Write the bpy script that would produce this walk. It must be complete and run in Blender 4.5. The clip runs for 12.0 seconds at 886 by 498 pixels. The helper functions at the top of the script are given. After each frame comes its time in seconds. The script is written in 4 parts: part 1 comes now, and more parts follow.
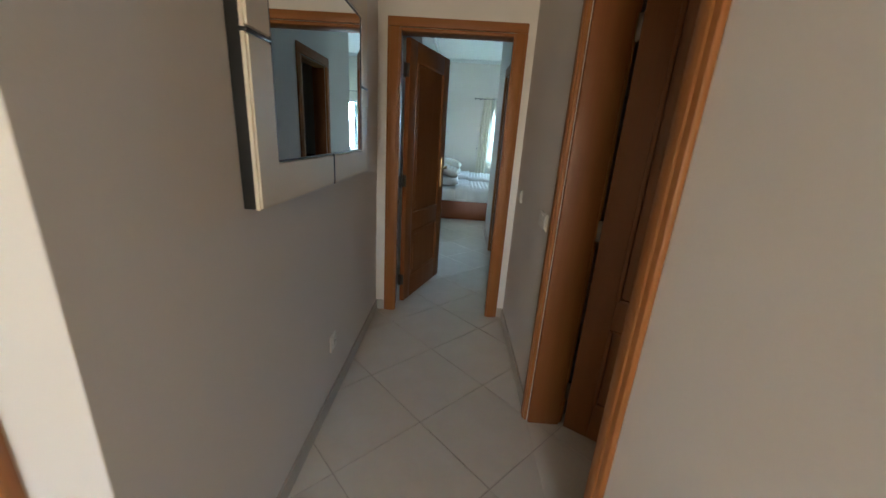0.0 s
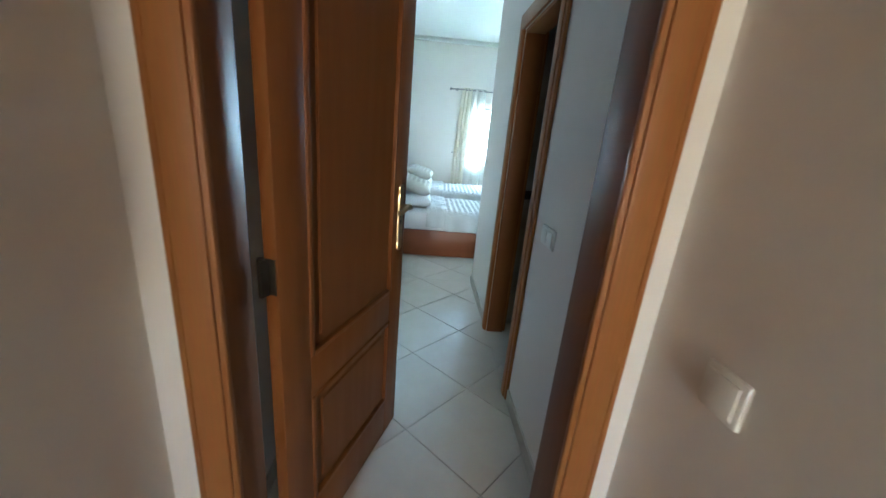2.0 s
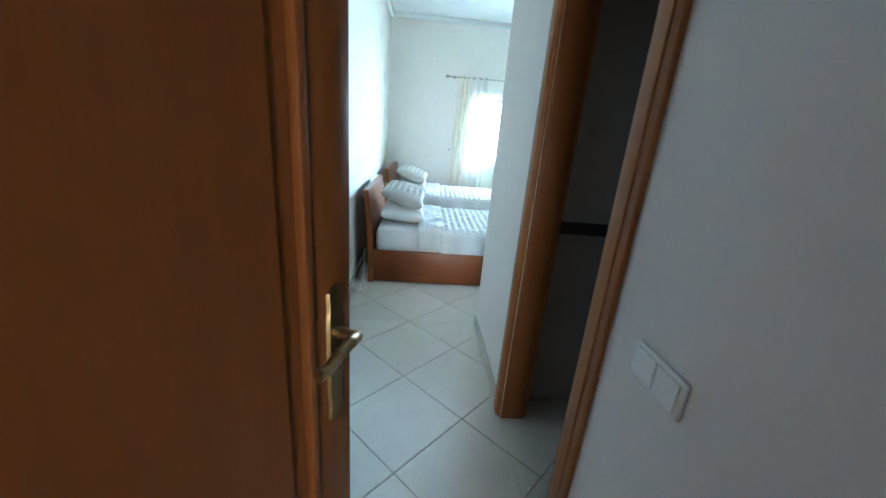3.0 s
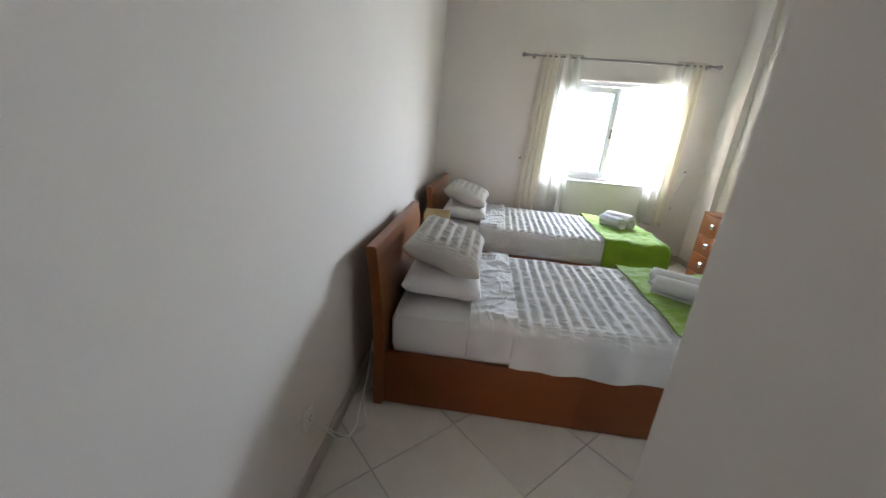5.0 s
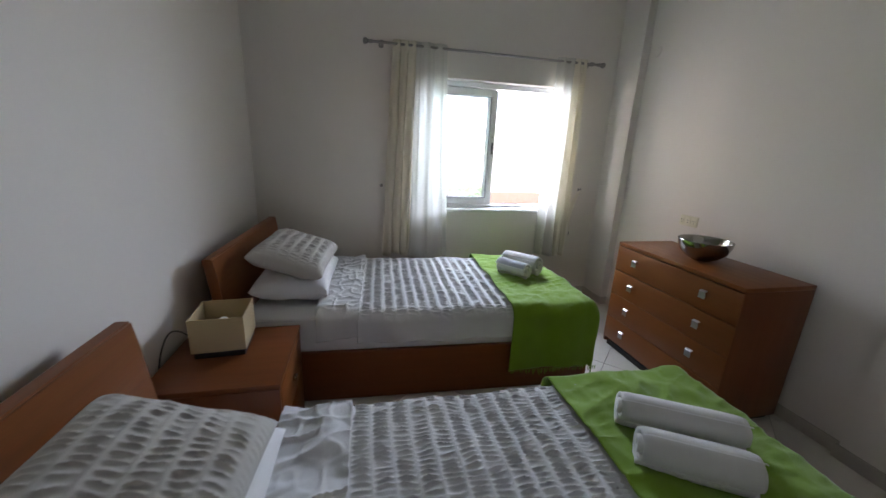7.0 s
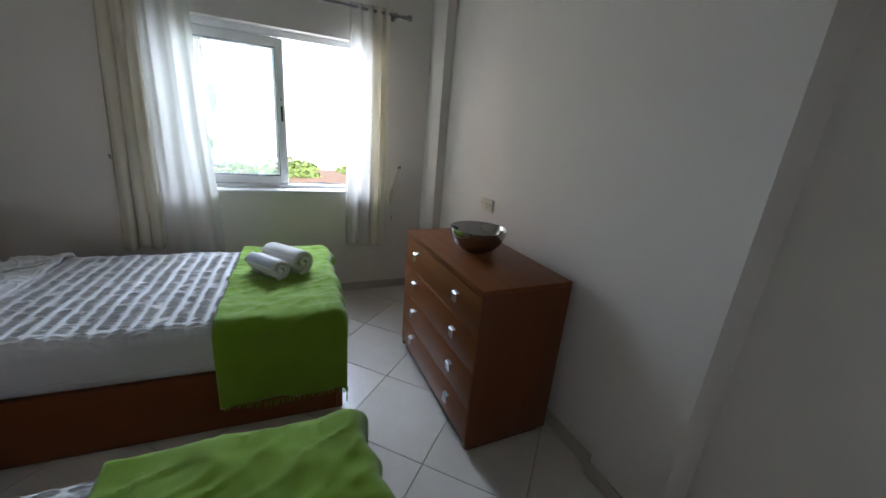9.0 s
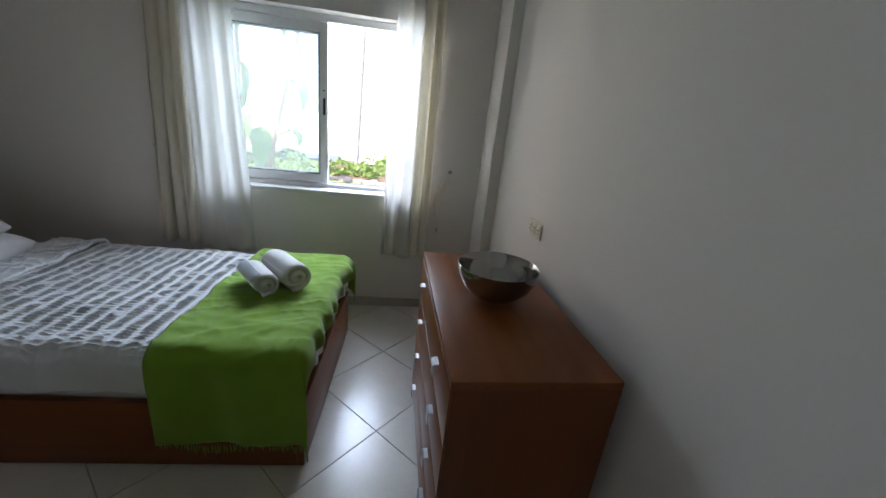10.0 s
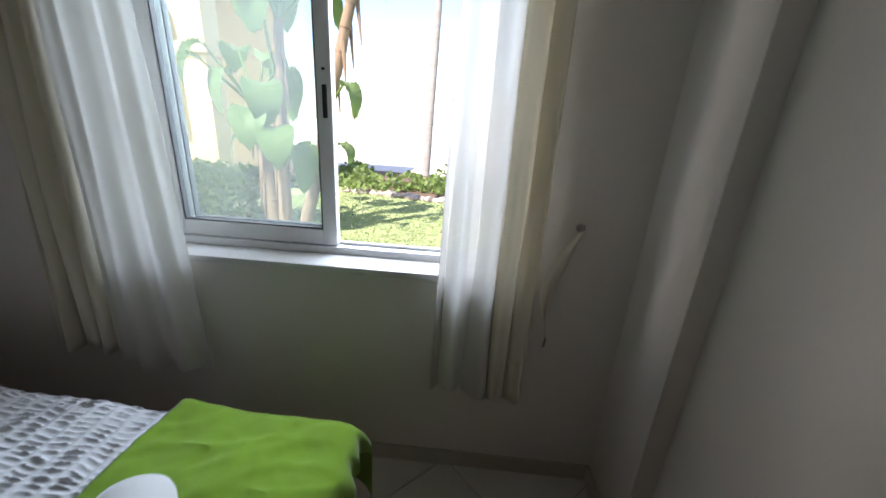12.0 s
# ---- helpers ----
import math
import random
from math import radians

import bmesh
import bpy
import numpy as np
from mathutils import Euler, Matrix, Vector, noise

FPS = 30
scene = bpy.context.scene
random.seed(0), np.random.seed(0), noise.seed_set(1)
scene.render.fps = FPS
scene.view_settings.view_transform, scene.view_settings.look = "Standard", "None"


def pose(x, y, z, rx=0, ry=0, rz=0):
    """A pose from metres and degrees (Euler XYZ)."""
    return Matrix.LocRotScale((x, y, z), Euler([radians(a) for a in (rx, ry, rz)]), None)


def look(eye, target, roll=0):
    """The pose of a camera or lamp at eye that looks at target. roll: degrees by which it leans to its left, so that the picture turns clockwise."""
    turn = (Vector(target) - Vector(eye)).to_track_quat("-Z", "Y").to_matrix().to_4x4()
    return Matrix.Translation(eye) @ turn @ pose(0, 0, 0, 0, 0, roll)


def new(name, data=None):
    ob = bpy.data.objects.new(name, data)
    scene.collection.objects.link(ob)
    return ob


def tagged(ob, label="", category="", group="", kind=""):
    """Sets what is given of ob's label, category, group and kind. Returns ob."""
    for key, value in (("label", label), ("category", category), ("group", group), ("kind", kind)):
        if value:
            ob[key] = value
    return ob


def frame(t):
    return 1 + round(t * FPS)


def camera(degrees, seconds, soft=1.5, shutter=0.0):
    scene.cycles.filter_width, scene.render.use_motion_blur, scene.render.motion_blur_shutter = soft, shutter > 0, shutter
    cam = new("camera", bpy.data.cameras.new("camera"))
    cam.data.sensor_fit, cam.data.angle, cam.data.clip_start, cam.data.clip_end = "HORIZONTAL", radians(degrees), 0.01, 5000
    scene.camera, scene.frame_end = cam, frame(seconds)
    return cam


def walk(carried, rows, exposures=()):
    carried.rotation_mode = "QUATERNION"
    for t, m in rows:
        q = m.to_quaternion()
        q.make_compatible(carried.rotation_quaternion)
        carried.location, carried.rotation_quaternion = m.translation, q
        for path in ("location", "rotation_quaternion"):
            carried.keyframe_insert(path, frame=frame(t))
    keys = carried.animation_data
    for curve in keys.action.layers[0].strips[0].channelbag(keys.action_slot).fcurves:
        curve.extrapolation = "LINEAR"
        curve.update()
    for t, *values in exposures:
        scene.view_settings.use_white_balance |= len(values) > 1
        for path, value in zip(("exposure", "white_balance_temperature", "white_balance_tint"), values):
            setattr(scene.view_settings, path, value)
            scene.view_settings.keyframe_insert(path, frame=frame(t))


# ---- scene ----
cam = camera(101.3, 12.0, soft=1.5, shutter=0.2)
PATH = [
    (0, (0.11, 0.361, 1.377), (0.07, 2.269, 0.779), 3.7),
    (0.5, (0.091, 0.87, 1.367), (0.119, 2.779, 0.771), 4.8),
    (1, (0.088, 1.359, 1.366), (0.136, 3.271, 0.78), 5.3),
    (1.5, (0.089, 1.865, 1.372), (0.148, 3.78, 0.797), 5.0),
    (2, (0.06, 2.369, 1.366), (0.194, 4.277, 0.783), 5.1),
    (2.5, (0.097, 2.844, 1.356), (0.203, 4.755, 0.773), 3.9),
    (3, (0.109, 3.258, 1.438), (0.259, 5.152, 0.813), 4.7),
    (3.5, (0.11, 3.687, 1.404), (0.244, 5.581, 0.776), 6.2),
    (3.7, (0.124, 3.762, 1.384), (0.172, 5.661, 0.758), 6.1),
    (5.3, (0.086, 5.248, 1.432), (-0.083, 7.131, 0.783), 4.2),
    (5.5, (0.104, 5.407, 1.427), (-0.079, 7.29, 0.777), 3.7),
    (6, (0.111, 5.79, 1.418), (0.081, 7.686, 0.783), 3.9),
    (6.5, (0.224, 6.099, 1.452), (0.453, 8.0, 0.874), 3.7),
    (7, (0.407, 6.344, 1.457), (0.838, 8.223, 0.923), 2.6),
    (7.5, (0.639, 6.464, 1.445), (1.395, 8.237, 0.912), 2.0),
    (7.7, (0.759, 6.483, 1.441), (1.651, 8.189, 0.897), 2.6),
    (9.3, (1.773, 6.59, 1.432), (2.508, 8.346, 0.82), 6.3),
    (9.5, (1.908, 6.685, 1.45), (2.531, 8.483, 0.835), 6.6),
    (10, (2.121, 6.955, 1.436), (2.415, 8.827, 0.796), 6.2),
    (10.5, (2.225, 7.311, 1.385), (2.205, 9.196, 0.718), 5.5),
    (11, (2.174, 7.642, 1.363), (2.108, 9.533, 0.714), 5.1),
    (11.5, (2.138, 8.004, 1.37), (2.105, 9.907, 0.759), 3.5),
    (12, (2.14, 8.417, 1.419), (2.032, 10.308, 0.777), 3.5),
]
EXPOSURES = [
    (0.0, 3.95, 5350, 0), (0.7, 4.95, 5250, 0), (1.5, 4.9, 5200, 0), (2.0, 4.82, 5200, 0), (2.5, 5.15, 5150, 0), (3.5, 4.7, 5300, 4), (4.4, 4.1, 6300, 15),
    (5.3, 3.45, 7100, 26), (6.3, 2.72, 6850, 26), (7.3, 2.48, 6700, 27), (9.5, 2.15, 6450, 24), (11.0, 1.95, 6500, 24), (11.5, 1.75, 6600, 24), (12.0, 1.4, 6650, 24),
]
walk(cam, [(t, look(eye, target, roll)) for t, eye, target, roll in PATH], EXPOSURES)

# ---- light ----
world = bpy.data.worlds.new("daylight")
scene.world = world
world.use_nodes = True
wn = world.node_tree
sky = wn.nodes.new("ShaderNodeTexSky")
sky.sky_type, sky.sun_disc = "NISHITA", False
sky.sun_elevation, sky.sun_rotation = radians(48), radians(215)
wn.links.new(sky.outputs["Color"], wn.nodes["Background"].inputs["Color"])
wn.nodes["Background"].inputs["Strength"].default_value = 0.15

sun = new("sun", bpy.data.lights.new("sun", "SUN"))
sun.data.energy, sun.data.angle, sun.data.color = 5.0, radians(0.6), (1.0, 0.95, 0.87)
sun.matrix_world = look((1.5, 4.0, 9.0), (5.2, 9.3, 1.8))


def area_lamp(name, eye, target, size_x, size_y, watts, color, spread=180):
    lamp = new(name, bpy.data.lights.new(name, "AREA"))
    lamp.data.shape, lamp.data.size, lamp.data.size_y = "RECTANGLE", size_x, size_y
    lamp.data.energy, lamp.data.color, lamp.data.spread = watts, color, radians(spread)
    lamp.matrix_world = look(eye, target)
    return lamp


area_lamp("bedroom_window_light", (1.615, 9.90, 1.47), (1.615, 0.0, 1.40), 1.33, 1.10, 2.0, (0.80, 0.90, 1.0))
area_lamp("bedroom_sky_light", (2.0, 10.50, 2.15), (0.0, 6.9, 0.55), 1.4, 1.2, 34, (0.64, 0.84, 1.0))
# Unseen fill lamp outside, stands for daylight bounced off house and terrace.
area_lamp("bedroom_bounce_fill", (-0.15, 10.6, 1.5), (2.8, 8.7, 1.2), 1.0, 1.3, 10, (1.0, 0.94, 0.84))
# Added warm fill lamp in the unseen opening behind the hall.
area_lamp("hall_back_fill", (-0.35, -4.86, 1.5), (-0.35, 5.0, 1.35), 1.3, 1.4, 5.8, (1.0, 0.69, 0.43))


# ---- materials ----
def material(name, base, rough=0.6, metal=0.0, vary=0.12, scale=6.0, fine=90.0, bump=0.15, tint=None, stretch=(1, 1, 1), per_object=0.0, spec=0.5, depth=0.004):
    """Principled surface with a coarse and a fine variation of colour and a fine relief."""
    m = bpy.data.materials.new(name)
    m.use_nodes = True
    nt = m.node_tree
    n, l = nt.nodes, nt.links
    p = n["Principled BSDF"]
    co = n.new("ShaderNodeTexCoord")
    mp = n.new("ShaderNodeMapping")
    mp.inputs["Scale"].default_value = stretch
    l.new(co.outputs["Object"], mp.inputs["Vector"])
    a, b = n.new("ShaderNodeTexNoise"), n.new("ShaderNodeTexNoise")
    a.inputs["Scale"].default_value, a.inputs["Detail"].default_value = scale, 4
    b.inputs["Scale"].default_value, b.inputs["Detail"].default_value = fine, 3
    l.new(mp.outputs["Vector"], a.inputs["Vector"])
    l.new(mp.outputs["Vector"], b.inputs["Vector"])
    mix = n.new("ShaderNodeMix")
    mix.data_type = "RGBA"
    lo = tuple(c * (1 - vary) for c in base)
    hi = tint or tuple(min(1, c * (1 + vary)) for c in base)
    mix.inputs["A"].default_value, mix.inputs["B"].default_value = (*lo, 1), (*hi, 1)
    l.new(a.outputs["Fac"], mix.inputs["Factor"])
    mix2 = n.new("ShaderNodeMix")
    mix2.data_type, mix2.blend_type = "RGBA", "MULTIPLY"
    mix2.inputs["Factor"].default_value = vary * 1.6
    l.new(mix.outputs["Result"], mix2.inputs["A"])
    l.new(b.outputs["Color"], mix2.inputs["B"])
    out = mix2.outputs["Result"]
    if per_object:
        info, hsv, mul = n.new("ShaderNodeObjectInfo"), n.new("ShaderNodeHueSaturation"), n.new("ShaderNodeMapRange")
        mul.inputs["To Min"].default_value, mul.inputs["To Max"].default_value = 1 - per_object, 1 + per_object
        l.new(info.outputs["Random"], mul.inputs["Value"])
        l.new(mul.outputs["Result"], hsv.inputs["Value"])
        l.new(out, hsv.inputs["Color"])
        out = hsv.outputs["Color"]
    l.new(out, p.inputs["Base Color"])
    p.inputs["Roughness"].default_value, p.inputs["Metallic"].default_value = rough, metal
    p.inputs["Specular IOR Level"].default_value = spec
    rr = n.new("ShaderNodeMapRange")
    rr.inputs["To Min"].default_value, rr.inputs["To Max"].default_value = max(0.02, rough * 0.85), min(1, rough * 1.15)
    l.new(a.outputs["Fac"], rr.inputs["Value"])
    l.new(rr.outputs["Result"], p.inputs["Roughness"])
    if bump:
        bp = n.new("ShaderNodeBump")
        bp.inputs["Strength"].default_value, bp.inputs["Distance"].default_value = bump, depth
        l.new(b.outputs["Fac"], bp.inputs["Height"])
        l.new(bp.outputs["Normal"], p.inputs["Normal"])
    return m


def wood(name, dark, light, rough, axis, scale=1.0, bump=0.08):
    """Veneer with long grain along one axis."""
    st = [9.0, 9.0, 9.0]
    st["xyz".index(axis)] = 0.55
    m = material(name, light, rough, vary=0.18, scale=3.0 * scale, fine=24 * scale, bump=bump, tint=dark, stretch=st, per_object=0.06, depth=0.001)
    nt = m.node_tree
    p = nt.nodes["Principled BSDF"]
    p.inputs["Coat Weight"].default_value, p.inputs["Coat Roughness"].default_value = 0.05, 0.35
    p.inputs["Specular IOR Level"].default_value = 0.28
    return m


def cloth_material(name, base, rough=0.9, vary=0.08, fine=420.0, bump=0.5, through_light=0.0, scale=5.0):
    m = material(name, base, rough, vary=vary, scale=scale, fine=fine, bump=bump, spec=0.15, depth=0.0015)
    nt = m.node_tree
    p = nt.nodes["Principled BSDF"]
    p.inputs["Sheen Weight"].default_value = 0.25
    if through_light:
        tr, mx = nt.nodes.new("ShaderNodeBsdfTranslucent"), nt.nodes.new("ShaderNodeMixShader")
        tr.inputs["Color"].default_value = (*base, 1)
        mx.inputs["Fac"].default_value = through_light
        nt.links.new(p.outputs["BSDF"], mx.inputs[1])
        nt.links.new(tr.outputs["BSDF"], mx.inputs[2])
        nt.links.new(mx.outputs["Shader"], nt.nodes["Material Output"].inputs["Surface"])
    return m


PAINT = material("wall_paint", (0.765, 0.718, 0.662), 0.75, vary=0.03, scale=2.2, fine=140, bump=0.12, spec=0.25)
CEIL = material("ceiling_paint", (0.82, 0.82, 0.80), 0.85, vary=0.03, fine=120, bump=0.1, spec=0.2)
TILE = material("floor_tile", (0.66, 0.61, 0.53), 0.25, vary=0.06, scale=7, fine=45, bump=0.03, per_object=0.035, tint=(0.72, 0.68, 0.61))
GROUT = material("grout", (0.44, 0.39, 0.33), 0.9, vary=0.2, fine=200, bump=0.4)
SKIRT = material("skirting_tile", (0.50, 0.46, 0.40), 0.35, vary=0.06, fine=60, bump=0.05)
OAK = wood("door_frame_wood", (0.31, 0.115, 0.027), (0.42, 0.172, 0.046), 0.48, "z")
OAKX = wood("door_frame_wood_across", (0.31, 0.115, 0.027), (0.42, 0.172, 0.046), 0.48, "x")
OAKY = wood("door_frame_wood_along", (0.31, 0.115, 0.027), (0.42, 0.172, 0.046), 0.48, "y")
LEAF = wood("door_leaf_wood", (0.20, 0.066, 0.015), (0.29, 0.105, 0.024), 0.5, "z")
# Shading is in the tones: Y, for top and headboards, lighter than X, Z.
CHERRY_X = wood("cherry_veneer_x", (0.17, 0.045, 0.012), (0.28, 0.082, 0.022), 0.34, "x")
CHERRY_Y = wood("cherry_veneer_y", (0.20, 0.056, 0.014), (0.36, 0.118, 0.028), 0.34, "y")
CHERRY_Z = wood("cherry_veneer_z", (0.16, 0.042, 0.012), (0.26, 0.076, 0.022), 0.34, "z")
DRAWER = wood("drawer_veneer", (0.23, 0.070, 0.018), (0.32, 0.108, 0.028), 0.36, "y")
PLASTIC = material("white_plastic", (0.80, 0.79, 0.74), 0.35, vary=0.03, bump=0.02)
CREAM_PLASTIC = material("cream_plastic", (0.74, 0.70, 0.54), 0.35, vary=0.03, bump=0.02)
BLACK = material("black_lacquer", (0.018, 0.016, 0.015), 0.35, vary=0.2, bump=0.05)
IRON = material("dark_hinge_metal", (0.10, 0.085, 0.07), 0.42, 0.85, vary=0.2, bump=0.1)
STEEL = material("brushed_steel", (0.40, 0.385, 0.36), 0.08, 1.0, vary=0.08, fine=160, bump=0.05)
CHROME = material("chrome", (0.42, 0.42, 0.43), 0.34, 1.0, vary=0.04, bump=0.0)
BRASS = material("polished_brass", (0.52, 0.38, 0.20), 0.30, 1.0, vary=0.1, bump=0.03)
PEWTER = material("grey_rod_metal", (0.33, 0.31, 0.30), 0.4, 0.7, vary=0.1, bump=0.05)
LINEN = cloth_material("white_linen", (0.80, 0.79, 0.78), vary=0.04)
GREY_CLOTH = cloth_material("grey_cotton", (0.61, 0.605, 0.595), vary=0.06)
PILLOW_GREY = cloth_material("grey_striped_cotton", (0.51, 0.485, 0.44), vary=0.08)
GREEN = cloth_material("lime_throw", (0.18, 0.32, 0.02), vary=0.16, fine=300, bump=0.8, scale=9)
TERRY = cloth_material("white_terry", (0.66, 0.64, 0.60), vary=0.10, fine=420, bump=1.0)
TERRY_STRIPE = cloth_material("towel_woven_band", (0.47, 0.49, 0.53), vary=0.05, fine=500, bump=0.6)
SHEER = cloth_material("sheer_curtain_cloth", (0.82, 0.80, 0.755), vary=0.03, fine=500, bump=0.3, through_light=0.46)
CREAM = cloth_material("cream_curtain_cloth", (0.84, 0.79, 0.67), vary=0.05, fine=500, bump=0.3, through_light=0.34)
SHADE = cloth_material("lampshade_cloth", (0.66, 0.52, 0.30), vary=0.06, fine=350, bump=0.4, through_light=0.3)
HIDE = material("cream_leather", (0.78, 0.68, 0.52), 0.5, vary=0.06, scale=4, fine=120, bump=0.2)
PVC = material("white_window_frame", (0.80, 0.80, 0.79), 0.3, vary=0.02, bump=0.02)
STONE = material("sill_stone", (0.70, 0.68, 0.64), 0.4, vary=0.06, fine=60, bump=0.08)
RUBBER = material("grey_gasket", (0.12, 0.12, 0.12), 0.6, vary=0.1, bump=0.02)
BATH = material("bathroom_tile", (0.40, 0.38, 0.35), 0.25, vary=0.06, per_object=0.03, bump=0.03)
BORDER = material("bathroom_border_tile", (0.05, 0.04, 0.045), 0.3, vary=0.3, scale=30, bump=0.05)


def mirror_material():
    m = bpy.data.materials.new("mirror_silver")
    m.use_nodes = True
    p = m.node_tree.nodes["Principled BSDF"]
    p.inputs["Base Color"].default_value = (0.86, 0.88, 0.88, 1)
    p.inputs["Metallic"].default_value, p.inputs["Roughness"].default_value = 1.0, 0.01
    return m


def glass_material():
    """Dusty, glare-hazed clear pane: light goes straight through, with a little gloss."""
    m = bpy.data.materials.new("window_glass")
    m.use_nodes = True
    nt = m.node_tree
    n, l = nt.nodes, nt.links
    tr, gl, mx, fr = n.new("ShaderNodeBsdfTransparent"), n.new("ShaderNodeBsdfGlossy"), n.new("ShaderNodeMixShader"), n.new("ShaderNodeFresnel")
    tr.inputs["Color"].default_value = (0.93, 0.97, 0.955, 1)
    gl.inputs["Roughness"].default_value, fr.inputs["IOR"].default_value = 0.02, 1.35
    l.new(fr.outputs["Fac"], mx.inputs["Fac"])
    l.new(tr.outputs["BSDF"], mx.inputs[1])
    l.new(gl.outputs["BSDF"], mx.inputs[2])
    # Dust tone, raised to paint the washed-out glare haze into the pane.
    dust_haze, film = n.new("ShaderNodeBsdfTranslucent"), n.new("ShaderNodeMixShader")
    dust_haze.inputs["Color"].default_value = (0.85, 0.87, 0.86, 1)
    film.inputs["Fac"].default_value = 0.03
    l.new(mx.outputs["Shader"], film.inputs[1])
    l.new(dust_haze.outputs["BSDF"], film.inputs[2])
    l.new(film.outputs["Shader"], n["Material Output"].inputs["Surface"])
    return m


def see_through(m, amount):
    """Open weave: part of the light passes straight between the threads."""
    nt = m.node_tree
    n, l = nt.nodes, nt.links
    out = n["Material Output"].inputs["Surface"]
    was = out.links[0].from_socket
    tr, mx = n.new("ShaderNodeBsdfTransparent"), n.new("ShaderNodeMixShader")
    mx.inputs["Fac"].default_value = amount
    l.new(was, mx.inputs[1])
    l.new(tr.outputs["BSDF"], mx.inputs[2])
    l.new(mx.outputs["Shader"], out)


see_through(SHEER, 0.24)
see_through(CREAM, 0.04)


MIRROR, GLASS = mirror_material(), glass_material()


# ---- building helpers ----
def box(bm, x0, x1, y0, y1, z0, z1, bevel=0.0, seg=2):
    g = bmesh.ops.create_cube(bm, size=1, matrix=Matrix.LocRotScale(((x0 + x1) / 2, (y0 + y1) / 2, (z0 + z1) / 2), None, (abs(x1 - x0), abs(y1 - y0), abs(z1 - z0))))
    if bevel:
        es = list({e for v in g["verts"] for e in v.link_edges})
        bmesh.ops.bevel(bm, geom=es, offset=bevel, segments=seg, profile=0.5, affect="EDGES")
    return bm


def rod_between(bm, a, b, r, seg=14, r2=None):
    a, b = Vector(a), Vector(b)
    d = b - a
    m = Matrix.Translation((a + b) / 2) @ d.to_track_quat("Z", "Y").to_matrix().to_4x4()
    bmesh.ops.create_cone(bm, cap_ends=True, segments=seg, radius1=r, radius2=r if r2 is None else r2, depth=d.length, matrix=m)
    return bm


def boxes(*rows, bevel=0.0):
    bm = bmesh.new()
    for r in rows:
        box(bm, *r, bevel=bevel)
    return bm


def lathe(profile, seg=40):
    """A turned body about z from (radius, height) pairs."""
    bm = bmesh.new()
    rings = []
    for r, z in profile:
        rings.append([bm.verts.new((r * math.cos(2 * math.pi * k / seg), r * math.sin(2 * math.pi * k / seg), z)) for k in range(seg)] if r > 1e-5 else [bm.verts.new((0, 0, z))])
    for a, b in zip(rings, rings[1:]):
        for k in range(seg):
            j = (k + 1) % seg
            f = [a[k % len(a)], a[j % len(a)], b[j % len(b)], b[k % len(b)]]
            f = list(dict.fromkeys(f))
            if len(f) > 2:
                bm.faces.new(f)
    bmesh.ops.recalc_face_normals(bm, faces=bm.faces)
    return bm


def sheet(fn, nu, nv):
    """A grid of quads from fn(u, v) with u and v from 0 to 1."""
    bm = bmesh.new()
    vs = [[bm.verts.new(fn(i / nu, j / nv)) for j in range(nv + 1)] for i in range(nu + 1)]
    for i in range(nu):
        for j in range(nv):
            bm.faces.new((vs[i][j], vs[i + 1][j], vs[i + 1][j + 1], vs[i][j + 1]))
    return bm


def mesh_of(name, bm, mat, smooth=True):
    me = bpy.data.meshes.new(name)
    bm.to_mesh(me)
    bm.free()
    me.materials.append(mat)
    if smooth:
        for f in me.polygons:
            f.use_smooth = True
        me.set_sharp_from_angle(angle=radians(38))
    return me


def part(name, bm, mat, parent=None, label="", smooth=True):
    ob = new(name, mesh_of(name, bm, mat, smooth))
    if parent:
        ob.parent = parent
    if label:
        ob["label"] = label
    return ob


def thing(name, m, label, category, group=""):
    """An Empty at the base of a thing."""
    ob = new(name)
    ob.empty_display_size = 0.1
    ob.matrix_basis = m
    return tagged(ob, label, category, group)


def structure(name, bm, mat, label, category="wall", smooth=False):
    return tagged(part(name, bm, mat, smooth=smooth), label, category, kind="structure")


def solid(ob, t, offset=-1):
    md = ob.modifiers.new("thickness", "SOLIDIFY")
    md.thickness, md.offset = t, offset
    return ob


def fuzz(x, y, z=0.0):
    return noise.noise(Vector((x, y, z)))


# ---- structure ----
WX, EX, PX, RX = -0.462, 0.565, 0.612, 2.825   # west wall, hall and passage east walls, bedroom east wall
NY, TOP = 9.65, 3.06                      # window wall, ceiling
DOOR_H = 2.03

structure("wall_west", boxes((-0.625, WX, 0.828, 9.93, -0.01, TOP)), PAINT, "smooth off-white painted plaster wall of hall and bedroom")
structure("wall_hall_side", boxes((-2.4, -0.625, 0.828, 0.97, -0.01, TOP)), PAINT, "pale painted plaster wall beside the hall opening")
structure("wall_hall_far_west", boxes((-2.55, -2.4, -5.1, 0.97, -0.01, TOP)), PAINT, "plain painted wall beside the hall")
structure("wall_hall_east", boxes((EX, 0.735, -4.95, 1.172, -0.01, TOP), (EX, 0.735, 1.172, 1.91, DOOR_H, TOP), (EX, 0.735, 1.91, 3.17, -0.01, TOP)),
          PAINT, "off-white painted hall wall with a door opening")
structure("wall_passage_east", boxes((PX, 0.735, 3.17, 4.13, -0.01, TOP), (PX, 0.735, 4.13, 4.81, DOOR_H, TOP), (PX, 0.735, 4.81, 5.77, -0.01, TOP)),
          PAINT, "off-white painted passage wall with the bathroom opening")
structure("wall_wardrobe_chase", boxes((WX, -0.25, 3.78, 4.685, -0.01, TOP)), PAINT, "off-white boxed-out wall carrying the tall mirror")
